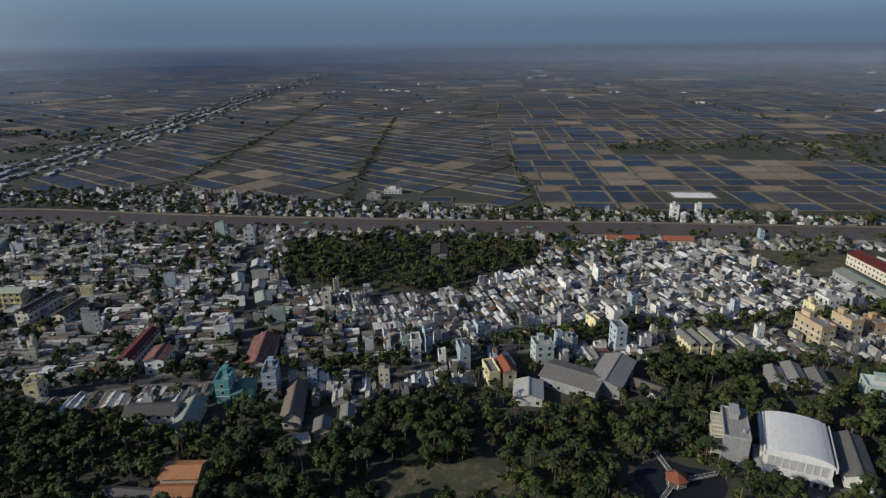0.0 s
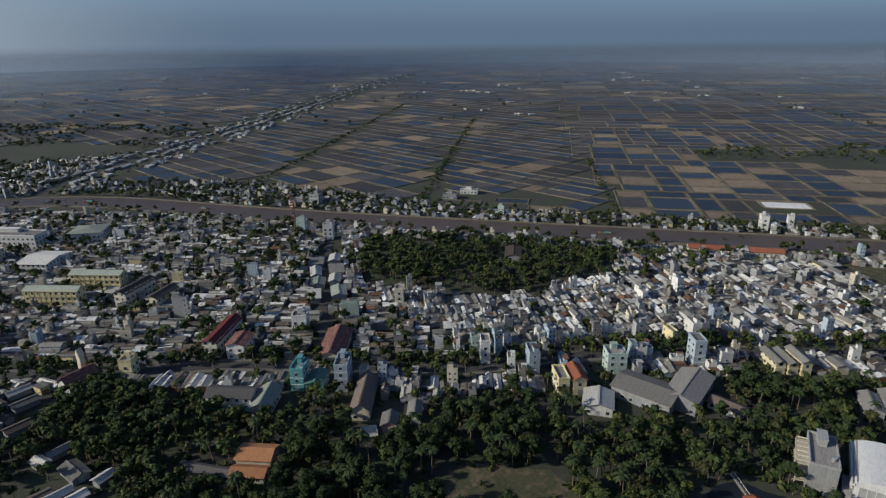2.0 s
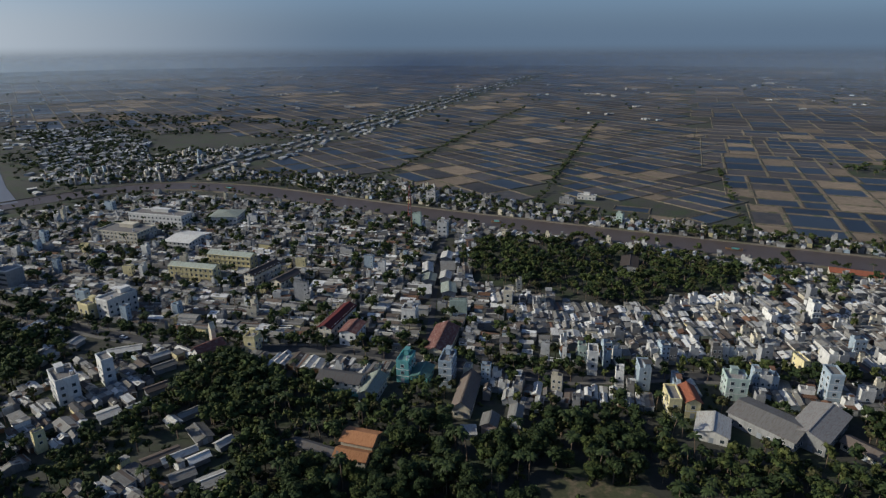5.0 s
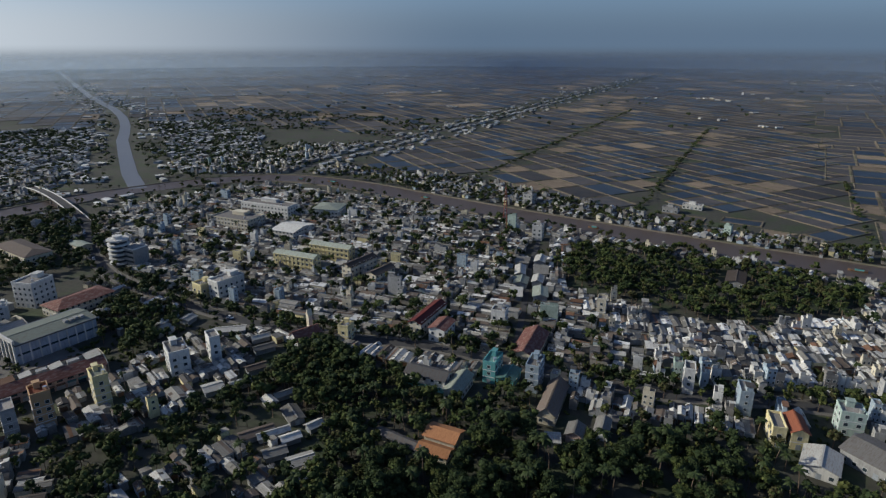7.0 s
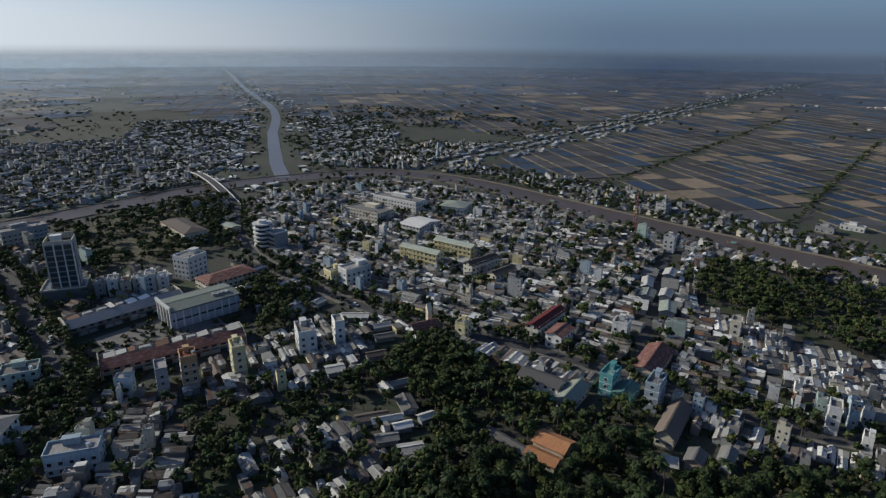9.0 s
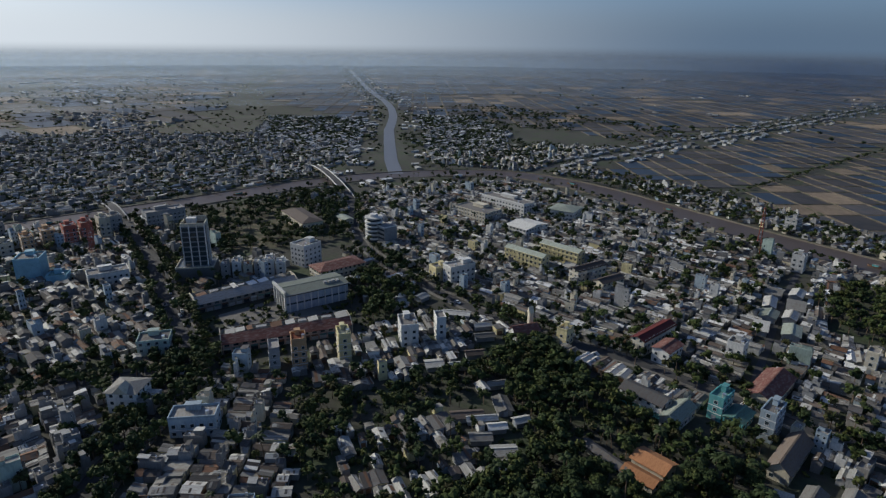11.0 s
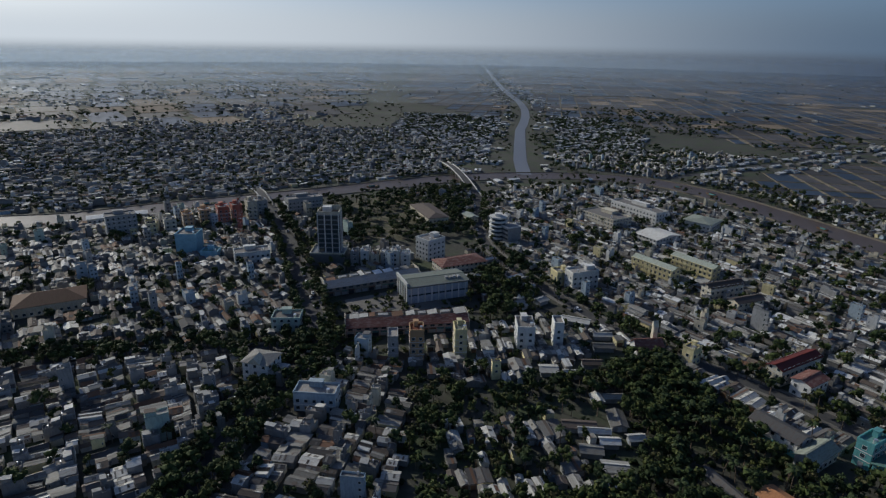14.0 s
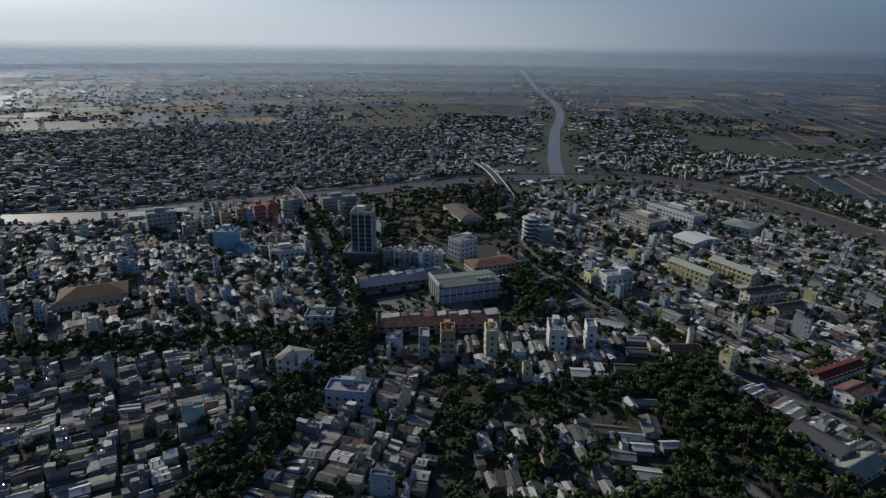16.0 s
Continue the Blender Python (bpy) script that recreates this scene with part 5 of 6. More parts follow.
def lattice_mast(x, y, h, label):
    e = thing("radio_mast", x, y, 20, label, "mast")
    for sx in (-1, 1):
        for sy in (-1, 1):
            part("leg", tube(0.34, 0.26, 0, h, 6, sx * 1.6, sy * 1.6, -sx * 1.2, -sy * 1.2), "steel_red", e)
    for i in range(int(h / 3)):
        r = 1.6 - 1.2 * (3 * i + 1.5) / h
        m = "steel_red" if (i // 2) % 2 else "frame_white"
        part("brace", merged(box(-r, r, -r - 0.14, -r + 0.14, 3 * i + 1.3, 3 * i + 1.6, True), box(-r, r, r - 0.14, r + 0.14, 3 * i + 1.3, 3 * i + 1.6, True), box(-r - 0.14, -r + 0.14, -r, r, 3 * i + 1.3, 3 * i + 1.6, True), box(r - 0.14, r + 0.14, -r, r, 3 * i + 1.3, 3 * i + 1.6, True)), m, e)
    part("antenna", tube(0.08, 0.05, h, h + 5, 6), "steel_grey", e)
    for a in range(3):
        part("panel", moved(box(0.5, 0.8, -0.25, 0.25, h - 4, h - 1.5, True), rz=120 * a), "frame_white", e)


lattice_mast(-188, 470, 36, "red and white steel lattice radio mast")
lattice_mast(-492, 72, 30, "red and white steel lattice radio mast")


def make_bridge(ax, ay, bx, by, top, label):
    ln = math.hypot(bx - ax, by - ay)
    e = thing("bridge", (ax + bx) / 2, (ay + by) / 2, math.degrees(math.atan2(by - ay, bx - ax)), label, "bridge")
    n = 24
    hz = [0.3 + top * math.sin(math.pi * i / n) ** 0.9 for i in range(n + 1)]
    xs = [-ln / 2 + ln * i / n for i in range(n + 1)]

    def band(y0, y1, up, th):
        v, f = [], []
        for x, z in zip(xs, hz):
            v += [(x, y0, z + up), (x, y1, z + up), (x, y1, z + up - th), (x, y0, z + up - th)]
        for i in range(n):
            a, b2 = 4 * i, 4 * i + 4
            f += [(a + 1, a, b2, b2 + 1), (a + 2, a + 1, b2 + 1, b2 + 2), (a + 3, a + 2, b2 + 2, b2 + 3), (a, a + 3, b2 + 3, b2)]
        return v, f
    part("deck", band(-4.5, 4.5, 0, 0.9), "paving", e)
    part("roadway", band(-3.2, 3.2, 0.06, 0.05), "asphalt", e)
    for s in (-1, 1):
        part("railing", band(s * 4.3 - 0.15, s * 4.3 + 0.15, 1.0, 0.95), "frame_white", e)
    for i in range(4, n - 3, 3):
        part("pier", merged(box(xs[i] - 0.6, xs[i] + 0.6, -3.6, -2.2, 0, hz[i] - 0.9), box(xs[i] - 0.6, xs[i] + 0.6, 2.2, 3.6, 0, hz[i] - 0.9), box(xs[i] - 0.8, xs[i] + 0.8, -4.1, 4.1, hz[i] - 1.5, hz[i] - 0.9, True)), "wall_concrete", e)


make_bridge(-716, 367.5, -524, 312, 7.0, "long concrete road bridge with pale railings over the river")
make_bridge(-650, 113, -572, 111, 4.0, "short concrete road bridge at the end of the boulevard")


def make_pavilion():
    pts = []
    for i in range(28):
        a = 2 * math.pi * i / 28
        r = 1 + 0.12 * math.sin(3 * a + 1) + 0.06 * math.sin(5 * a)
        pts.append((82 + 15 * r * math.cos(a), 175 + 15 * r * math.sin(a), 0.1))
    setting("water_park_pond", (pts, [tuple(range(28))]), "water_pond", "still dark pond in the park")
    k = thing("pavilion", 81, 177, 20, "small hexagonal pavilion with an orange tile roof over a pond", "pavilion")
    v = [(4.2 * math.cos(math.pi * i / 3), 4.2 * math.sin(math.pi * i / 3), 3.0) for i in range(6)] + [(0, 0, 5.2)] + [(4.2 * math.cos(math.pi * i / 3), 4.2 * math.sin(math.pi * i / 3), 2.8) for i in range(6)]
    part("roof", (v, [(i, (i + 1) % 6, 6) for i in range(6)] + [(7 + i, 7 + (i + 1) % 6, (i + 1) % 6, i) for i in range(6)] + [(12, 11, 10, 9, 8, 7)]), "roof_tile", k)
    part("deck", tube(3.8, 3.8, 0.3, 0.7, 6), "paving", k)
    for i in range(6):
        part("post", tube(0.15, 0.15, 0.05, 2.9, 6, 3.4 * math.cos(math.pi * i / 3), 3.4 * math.sin(math.pi * i / 3)), "frame_white", k)
    for x0, y0, x1, y1 in ((81, 181, 79, 194), (85, 178, 97, 181), (78, 174, 71, 166)):
        w = thing("footbridge", x0, y0, math.degrees(math.atan2(y1 - y0, x1 - x0)), "narrow pale concrete footbridge over the pond", "footbridge", "footbridges to the pavilion")
        ln = math.hypot(x1 - x0, y1 - y0)
        part("deck", box(0, ln, -0.8, 0.8, 0.45, 0.68, True), "paving", w)
        for s in (-0.75, 0.75):
            part("rail", merged(box(0, ln, s - 0.05, s + 0.05, 1.3, 1.4, True), *[box(2 * i, 2 * i + 0.1, s - 0.05, s + 0.05, 0.68, 1.3) for i in range(int(ln / 2) + 1)]), "frame_white", w)
        for i in range(int(ln / 4) + 1):
            part("pile", box(4 * i + 0.2, 4 * i + 0.5, -0.5, 0.5, 0.0, 0.45), "wall_concrete", w)


make_pavilion()
setting("meadow", ([(-30, 168, 0.05), (20, 168, 0.05), (24, 178, 0.05), (14, 189, 0.05), (-14, 190, 0.05), (-26, 180, 0.05)], [(0, 1, 2, 3, 4, 5)]), "grass", "dry grass clearing with bare tan soil")
setting("park_square", ([(106, 165, 0.06), (140, 156, 0.06), (152, 170, 0.06), (113, 182, 0.06)], [(0, 1, 2, 3)]), "paving", "pale paved yard before the hall")
setting("market_yard", ([(-330, 105, 0.07), (-300, 100, 0.07), (-285, 160, 0.07), (-332, 165, 0.07)], [(0, 1, 2, 3)]), "paving", "paved yard between the market halls")
setting("meadow_west", ([(-560, 165, 0.05), (-430, 150, 0.05), (-420, 205, 0.05), (-500, 260, 0.05), (-570, 270, 0.05)], [(0, 1, 2, 3, 4)]), "grass", "rough open grass ground")
setting("meadow_east", ([(218, 432, 0.05), (290, 428, 0.05), (285, 400, 0.05), (242, 370, 0.05)], [(0, 1, 2, 3)]), "grass", "rough open grass ground beside houses")

# ---- the houses of the quarters ----


TAKEN = set()


def make_houses():
    rng = random.Random(11)
    specs = [house_parts(rng, 46 <= i < 80, i >= 80) for i in range(98)]
    plain = [proto_of([p for n, pieces in s[4] for p in ([(( [pieces[1][0][0][i] for i in (8, 9, 10, 11)], [(0, 1, 2, 3)]), "glass_dark")] if n == "window" else pieces) if n not in ("water_tank", "door")]) for s in specs]
    protos = [proto_of([p for _, pieces in s[4] for p in pieces]) for s in specs]
    low_roofs = [i for i in range(80) if specs[i][0] in ("gable", "shed") and specs[i][3] < 4.5 and specs[i][2] in ("roof_grey", "roof_light", "roof_dark", "roof_brown")]
    made, gaps = [], []
    for q, (poly, angle, fill, green) in enumerate(QUARTERS):
        dull = q in (7, 8, 11, 12)
        for x, y, w, d, a, filled in lots(poly, angle, fill, rng, 1.12 if q in (1, 4, 11, 12) else 1.0):
            if near_river(x, y, 21.5) or not clear_of_landmarks(x, y, 2.8) or any(off_line(l, x, y) < h + 3.6 for l, h in ROADS):
                continue
            if filled:
                made.append((x, y, w, d, a, rng.randrange(80, 98) if rng.random() < (0.3 if off_line(MAIN_STREET, x, y) < 17 and x > -110 else 0.0 if q == 10 else 0.07 if q in (8, 11, 12) else 0.012) else rng.choice(low_roofs) if q in (9, 10) else rng.randrange(46, 80) if dull or rng.random() < 0.3 else rng.randrange(46)))
            elif rng.random() < green * 0.8:
                gaps.append((x, y))
    made.sort(key=lambda m: math.hypot(m[0] + 40, m[1] - 60))
    things, rest = made[:300], made[300:]
    for m in made:
        TAKEN.add((int(m[0] // 5), int(m[1] // 5)))
    shared = {}
    for x, y, w, d, a, k in things:
        kind, wall, roof, h, parts = specs[k]
        if k not in shared:
            shared[k] = [(n, mesh_of(n, pieces)) for n, pieces in parts]
        e = thing("house", x, y, a, WORD_KIND[kind].format(WORD_WALL[wall], WORD_ROOF[roof]), "house", "houses of the town")
        e.scale = (w / 5.2, d / 11.5, 0.86)
        for n, me in shared[k]:
            part_mesh(n, me, e)
    bulk = Bulk()
    for x, y, w, d, a, k in rest:
        bulk.put(protos[k] if math.hypot(x + 40, y - 60) < 330 else plain[k], x, y, radians(a), w / 5.2, d / 11.5, rng.uniform(0.68, 0.98))
    bulk.done("town_houses", "dense rows of narrow houses with grey metal roofs", "houses")
    # ribbon village, far suburb and scattered farms
    far = Bulk()

    bright = [i for i in range(46) if specs[i][2] in ("roof_light", "roof_white") and specs[i][0] in ("gable", "shed")]

    def put_far(x, y, a):
        k = rng.choice(bright) if rng.random() < 0.7 else rng.randrange(46)
        far.put(plain[k], x, y, radians(a), rng.uniform(0.9, 1.4), rng.uniform(0.7, 1.2), rng.uniform(0.65, 0.95))
    y = 600.0
    while y < 3000:
        x0 = -522 - 0.02 * max(0, y - 1100)
        for s in (-1, 1):
            if rng.random() < (0.62 if y < 1650 else 0.25):
                put_far(x0 + s * rng.uniform(11, 17), y, 90 + 90 * s)
            if rng.random() < (0.4 if y < 1500 else 0.1):
                put_far(x0 + s * rng.uniform(28, 55), y, 90 + 90 * s)
        y += rng.uniform(6, 10)
    for x, y, w, d, a, filled in lots([(-630, 320), (-640, 160), (-626, 10), (-622, -50), (-645, -150), (-690, -320), (-1150, -420), (-1200, 120), (-1020, 420), (-720, 420)], 4, 0.45, rng):
        if not near_river(x, y, 26) and off_line(BOULEVARD, x, y) > 12:
            if filled:
                far.put(plain[rng.choice([rng.randrange(46), rng.randrange(46, 80)])], x, y, radians(a), w / 4.6, d / 10, rng.uniform(0.65, 0.95))
            elif rng.random() < 0.45:
                gaps.append((x, y))
    for _ in range(4500):
        x, y = rng.uniform(-1950, -1000), rng.uniform(-1300, 560)
        n = noise.noise(Vector((x * 0.006, y * 0.006, 7)))
        if near_river(x, y, 26) or off_line(BOULEVARD, x, y) < 14 or y > 380 - 0.35 * (x + 640) or n < -0.12 + (-650 - x) * 0.00032:
            continue
        x, y = round(x / 7) * 7 + rng.uniform(-1, 1), round(y / 13) * 13 + rng.uniform(-1, 1)
        far.put(plain[rng.randrange(46, 80)], x, y, radians(rng.choice([5, 95, 185, 275])), rng.uniform(0.9, 1.4), rng.uniform(0.7, 1.2), rng.uniform(0.65, 0.95))
    for _ in range(420):
        x, y = rng.uniform(-2600, 2400), rng.uniform(620, 4200)
        n = noise.noise(Vector((x * 0.0016, y * 0.0016, 4)))
        if n > 0.05 and not (y < 1000 and -520 < x < 330) and math.hypot(x, y) < 4400 and not near_river(x, y, 30):
            for _ in range(rng.randint(1, 4)):
                put_far(x + rng.uniform(-25, 25), y + rng.uniform(-12, 12), rng.uniform(0, 360))
    for poly, turn in (([(-640, 400), (-720, 440), (-1100, 700), (-1250, 560), (-1020, 420), (-720, 420)], 30), ([(-650, 520), (-760, 590), (-1080, 820), (-1000, 900), (-760, 780), (-640, 640)], 30)):
        for x, y, w, d, a, filled in lots(poly, turn, 0.34, rng, 1.2):
            if not near_river(x, y, 22):
                if filled:
                    put_far(x, y, a)
                elif rng.random() < 0.5:
                    gaps.append((x, y))
    for k in range(260):
        t = rng.random() ** 1.5
        i = min(len(CANAL) - 1, int(t * 22))
        x, y = CANAL[i]
        x, y = x + rng.uniform(-60, 60), y + rng.choice([-1, 1]) * rng.uniform(28, 70)
        if not near_river(x, y, 24):
            put_far(x, y, rng.uniform(0, 360))
    for _ in range(160):
        x, y = rng.uniform(-3000, -1700), rng.uniform(-1500, 900)
        far.put(proto_of([(box(-30, 30, -5, 5, 0, 4), "wall_grey"), (gable(60, 10, 4, 1.2), "roof_white")]) if rng.random() < 0.3 else plain[rng.randrange(46)], x, y, radians(rng.choice([8, 98])))
    far.done("far_houses", "far scattered houses with pale roofs among fields and trees", "houses")
    return gaps


GAPS = make_houses()

# ---- trees ----


def icosphere(sub):
    bm = bmesh.new()
    bmesh.ops.create_icosphere(bm, subdivisions=sub, radius=1)
    v = np.array([q.co[:] for q in bm.verts])
    f = np.array([[w.index for w in q.verts] for q in bm.faces], np.int32)
    bm.free()
    return v, f


ICO = {1: icosphere(1), 2: icosphere(2)}


def tree_proto(rng, r, h, lumps, leaves, leaf, leaf_size, sub=1, limbs=True):
    """Trunk with limbs, and a crown of uneven clumps with leaf sprays standing out of it."""
    tv, tt, tm = proto_of([(tube(0.05 * r + 0.06, 0.03 * r + 0.03, 0, h * 0.62, 6 if limbs else 4), "bark")] + [(tube(0.03 * r, 0.012 * r, h * 0.38, h * 0.72, 5, 0, 0, r * 0.5 * math.cos(a), r * 0.5 * math.sin(a)), "bark") for a in (0.4, 2.5, 4.4) if limbs])
    V, T, M, n = [], [], [], 0
    iv, it = ICO[sub]
    centres = []
    for i in range(lumps):
        a, k = rng.uniform(0, 6.28), rng.uniform(0.0, 0.72) ** 0.7
        c = np.array([r * k * math.cos(a), r * k * math.sin(a), h * rng.uniform(0.58, 0.86) - 0.18 * h * k])
        s = r * rng.uniform(0.24, 0.44) * (1.0 if lumps > 6 else 1.25)
        j = np.array([1 + rng.uniform(-0.3, 0.35) for _ in iv])[:, None]
        V.append(iv * j * s * np.array([1, 1, 0.78]) + c)
        T.append(it + n)
        M.append(np.full(len(it), MI[leaf], np.int32))
        n += len(iv)
        centres.append((c, s))
    q = []
    for i in range(leaves):
        c, s = centres[rng.randrange(lumps)]
        d = Vector((rng.gauss(0, 1), rng.gauss(0, 1), rng.gauss(0.35, 0.8))).normalized()
        p = c + np.array(d[:]) * s * rng.uniform(0.9, 1.25)
        u = Vector((rng.gauss(0, 1), rng.gauss(0, 1), rng.gauss(0, 0.6))).normalized()
        w = d.cross(u).normalized()
        z = leaf_size * rng.uniform(0.6, 1.3)
        u, w = np.array(u[:]) * z, np.array(w[:]) * z * 0.7
        bend = np.array(d[:]) * z * 0.3
        q.append(np.stack([p - u, p - w * 0.8 + bend, p + u, p + w + bend * 0.5]))
    lv = np.concatenate(q)
    lt = np.concatenate([np.array([[4 * i, 4 * i + 1, 4 * i + 2], [4 * i, 4 * i + 2, 4 * i + 3]], np.int32) for i in range(leaves)])
    V.append(lv)
    T.append(lt + n)
    other = {"leaf_dark": "leaf_mid", "leaf_mid": "leaf_light", "leaf_light": "leaf_mid", "leaf_olive": "leaf_mid"}[leaf]
    M.append(np.where(np.arange(len(lt)) // 2 % 3 == 0, MI[other], MI[leaf]).astype(np.int32))
    return (tv, tt, tm), (np.concatenate(V), np.concatenate(T), np.concatenate(M))


def palm_proto(rng, h, fronds, steps):
    lean = rng.uniform(0.3, 1.6)
    rings, v, f = 5, [], []
    for i in range(rings + 1):
        t = i / rings
        v += [(lean * t * t + (0.22 - 0.1 * t) * math.cos(k * math.pi / 3), (0.22 - 0.1 * t) * math.sin(k * math.pi / 3), h * t) for k in range(6)]
    for i in range(rings):
        f += [(6 * i + k, 6 * i + (k + 1) % 6, 6 * i + 6 + (k + 1) % 6, 6 * i + 6 + k) for k in range(6)]
    trunk = proto_of([((v, f), "bark")])
    cv, cf = [], []
    for i in range(fronds):
        a, ln, up = 2 * math.pi * i / fronds + rng.uniform(-0.2, 0.2), rng.uniform(2.6, 3.6), rng.uniform(-0.2, 1.3)
        o = len(cv)
        for s in range(steps + 1):
            t = s / steps
            rr, z = ln * (t - 0.15 * t * t), up * ln * 0.7 * t - (1.0 + 0.4 * up) * ln * 0.55 * t * t
            w = 0.5 * math.sin(math.pi * min(1, 0.12 + 0.88 * t)) + 0.04
            c, sn = math.cos(a), math.sin(a)
            for side, dz in ((-1, -0.35 * w), (0, 0), (1, -0.35 * w)):
                cv.append((lean + c * rr - sn * side * w, sn * rr + c * side * w, h + z + dz))
        for s in range(steps):
            b = o + 3 * s
            cf += [(b, b + 1, b + 4, b + 3), (b + 1, b + 2, b + 5, b + 4)]
    return trunk, proto_of([((cv, cf), "palm_leaf")])


def proto_mesh(name, proto):
    v, t, m = proto
    used = list(dict.fromkeys(int(i) for i in m))
    me = bpy.data.meshes.new(name)
    me.from_pydata([tuple(p) for p in v], [], [tuple(int(i) for i in q) for q in t])
    for u in used:
        me.materials.append(MATS[MLIST[u]])
    me.polygons.foreach_set("material_index", [used.index(int(i)) for i in m])
    me.update()
    return me


def both(p):
    (v, t, m), (v2, t2, m2) = p
    return np.concatenate([v, v2]), np.concatenate([t, t2 + len(v)]), np.concatenate([m, m2])


# wooded ground: outline, trees per 100 square metres, share of palms
WOODS = [
    ([(-190, 168), (-190, 224), (-128, 206), (-75, 220), (-36, 214), (27, 228), (84, 232), (95, 250), (140, 262), (178, 258), (215, 250), (250, 256), (250, 170), (200, 160), (100, 154), (0, 154), (-60, 142), (-110, 108), (-128, 100), (-130, 165)], 4.3, 0.2),
    ([(-106, 372), (-128, 425), (-103, 455), (5, 456), (68, 436), (52, 390), (-10, 350), (-52, 352)], 3.3, 0.06),
    ([(-222, 99), (-208, 119), (-197, 163), (-190, 185), (-208, 212), (-188, 224), (-150, 214), (-125, 165), (-110, 120), (-132, 56), (-158, 70)], 3.4, 0.05),
    ([(-185, 214), (-128, 226), (-75, 232), (-35, 226), (20, 250), (95, 262), (180, 266), (180, 255), (20, 226), (-36, 210), (-75, 216), (-128, 204)], 2.2, 0.15),
    ([(-79, 311), (-55, 318), (-52, 297), (-69, 291)], 2.2, 0.1),
    ([(-164, 376), (-153, 408), (-129, 407), (-135, 371)], 2.0, 0.1),
    ([(60, 432), (124, 436), (124, 398), (50, 377)], 1.5, 0.1),
    ([(-330, 172), (-300, 172), (-262, 165), (-262, 195), (-290, 215), (-330, 222)], 2.8, 0.05),
    ([(-580, 160), (-430, 140), (-410, 215), (-430, 290), (-520, 290), (-585, 300)], 1.9, 0.05),
    ([(225, 440), (300, 436), (286, 400), (240, 372)], 0.5, 0.1),
    ([(76, 440), (150, 440), (200, 432), (120, 425), (60, 415)], 1.2, 0.1),
    ([(-30, 250), (60, 262), (60, 240), (20, 232), (-30, 222)], 0.5, 0.1),
    ([(-585, -150), (-340, -95), (-345, 60), (-585, 90)], 0.35, 0.05),
    ([(-480, 570), (-330, 560), (-200, 538), (-20, 512), (420, 466), (420, 500), (-20, 555), (-200, 600), (-420, 650)], 1.5, 0.08),
    ([(-560, 330), (-500, 330), (-470, 480), (-540, 500)], 0.4, 0.05),
    ([(-110, 455), (330, 415), (330, 432), (-110, 474)], 0.5, 0.1),
    ([(-330, 520), (-160, 480), (-100, 480), (-100, 470), (-330, 500)], 0.6, 0.1),
]


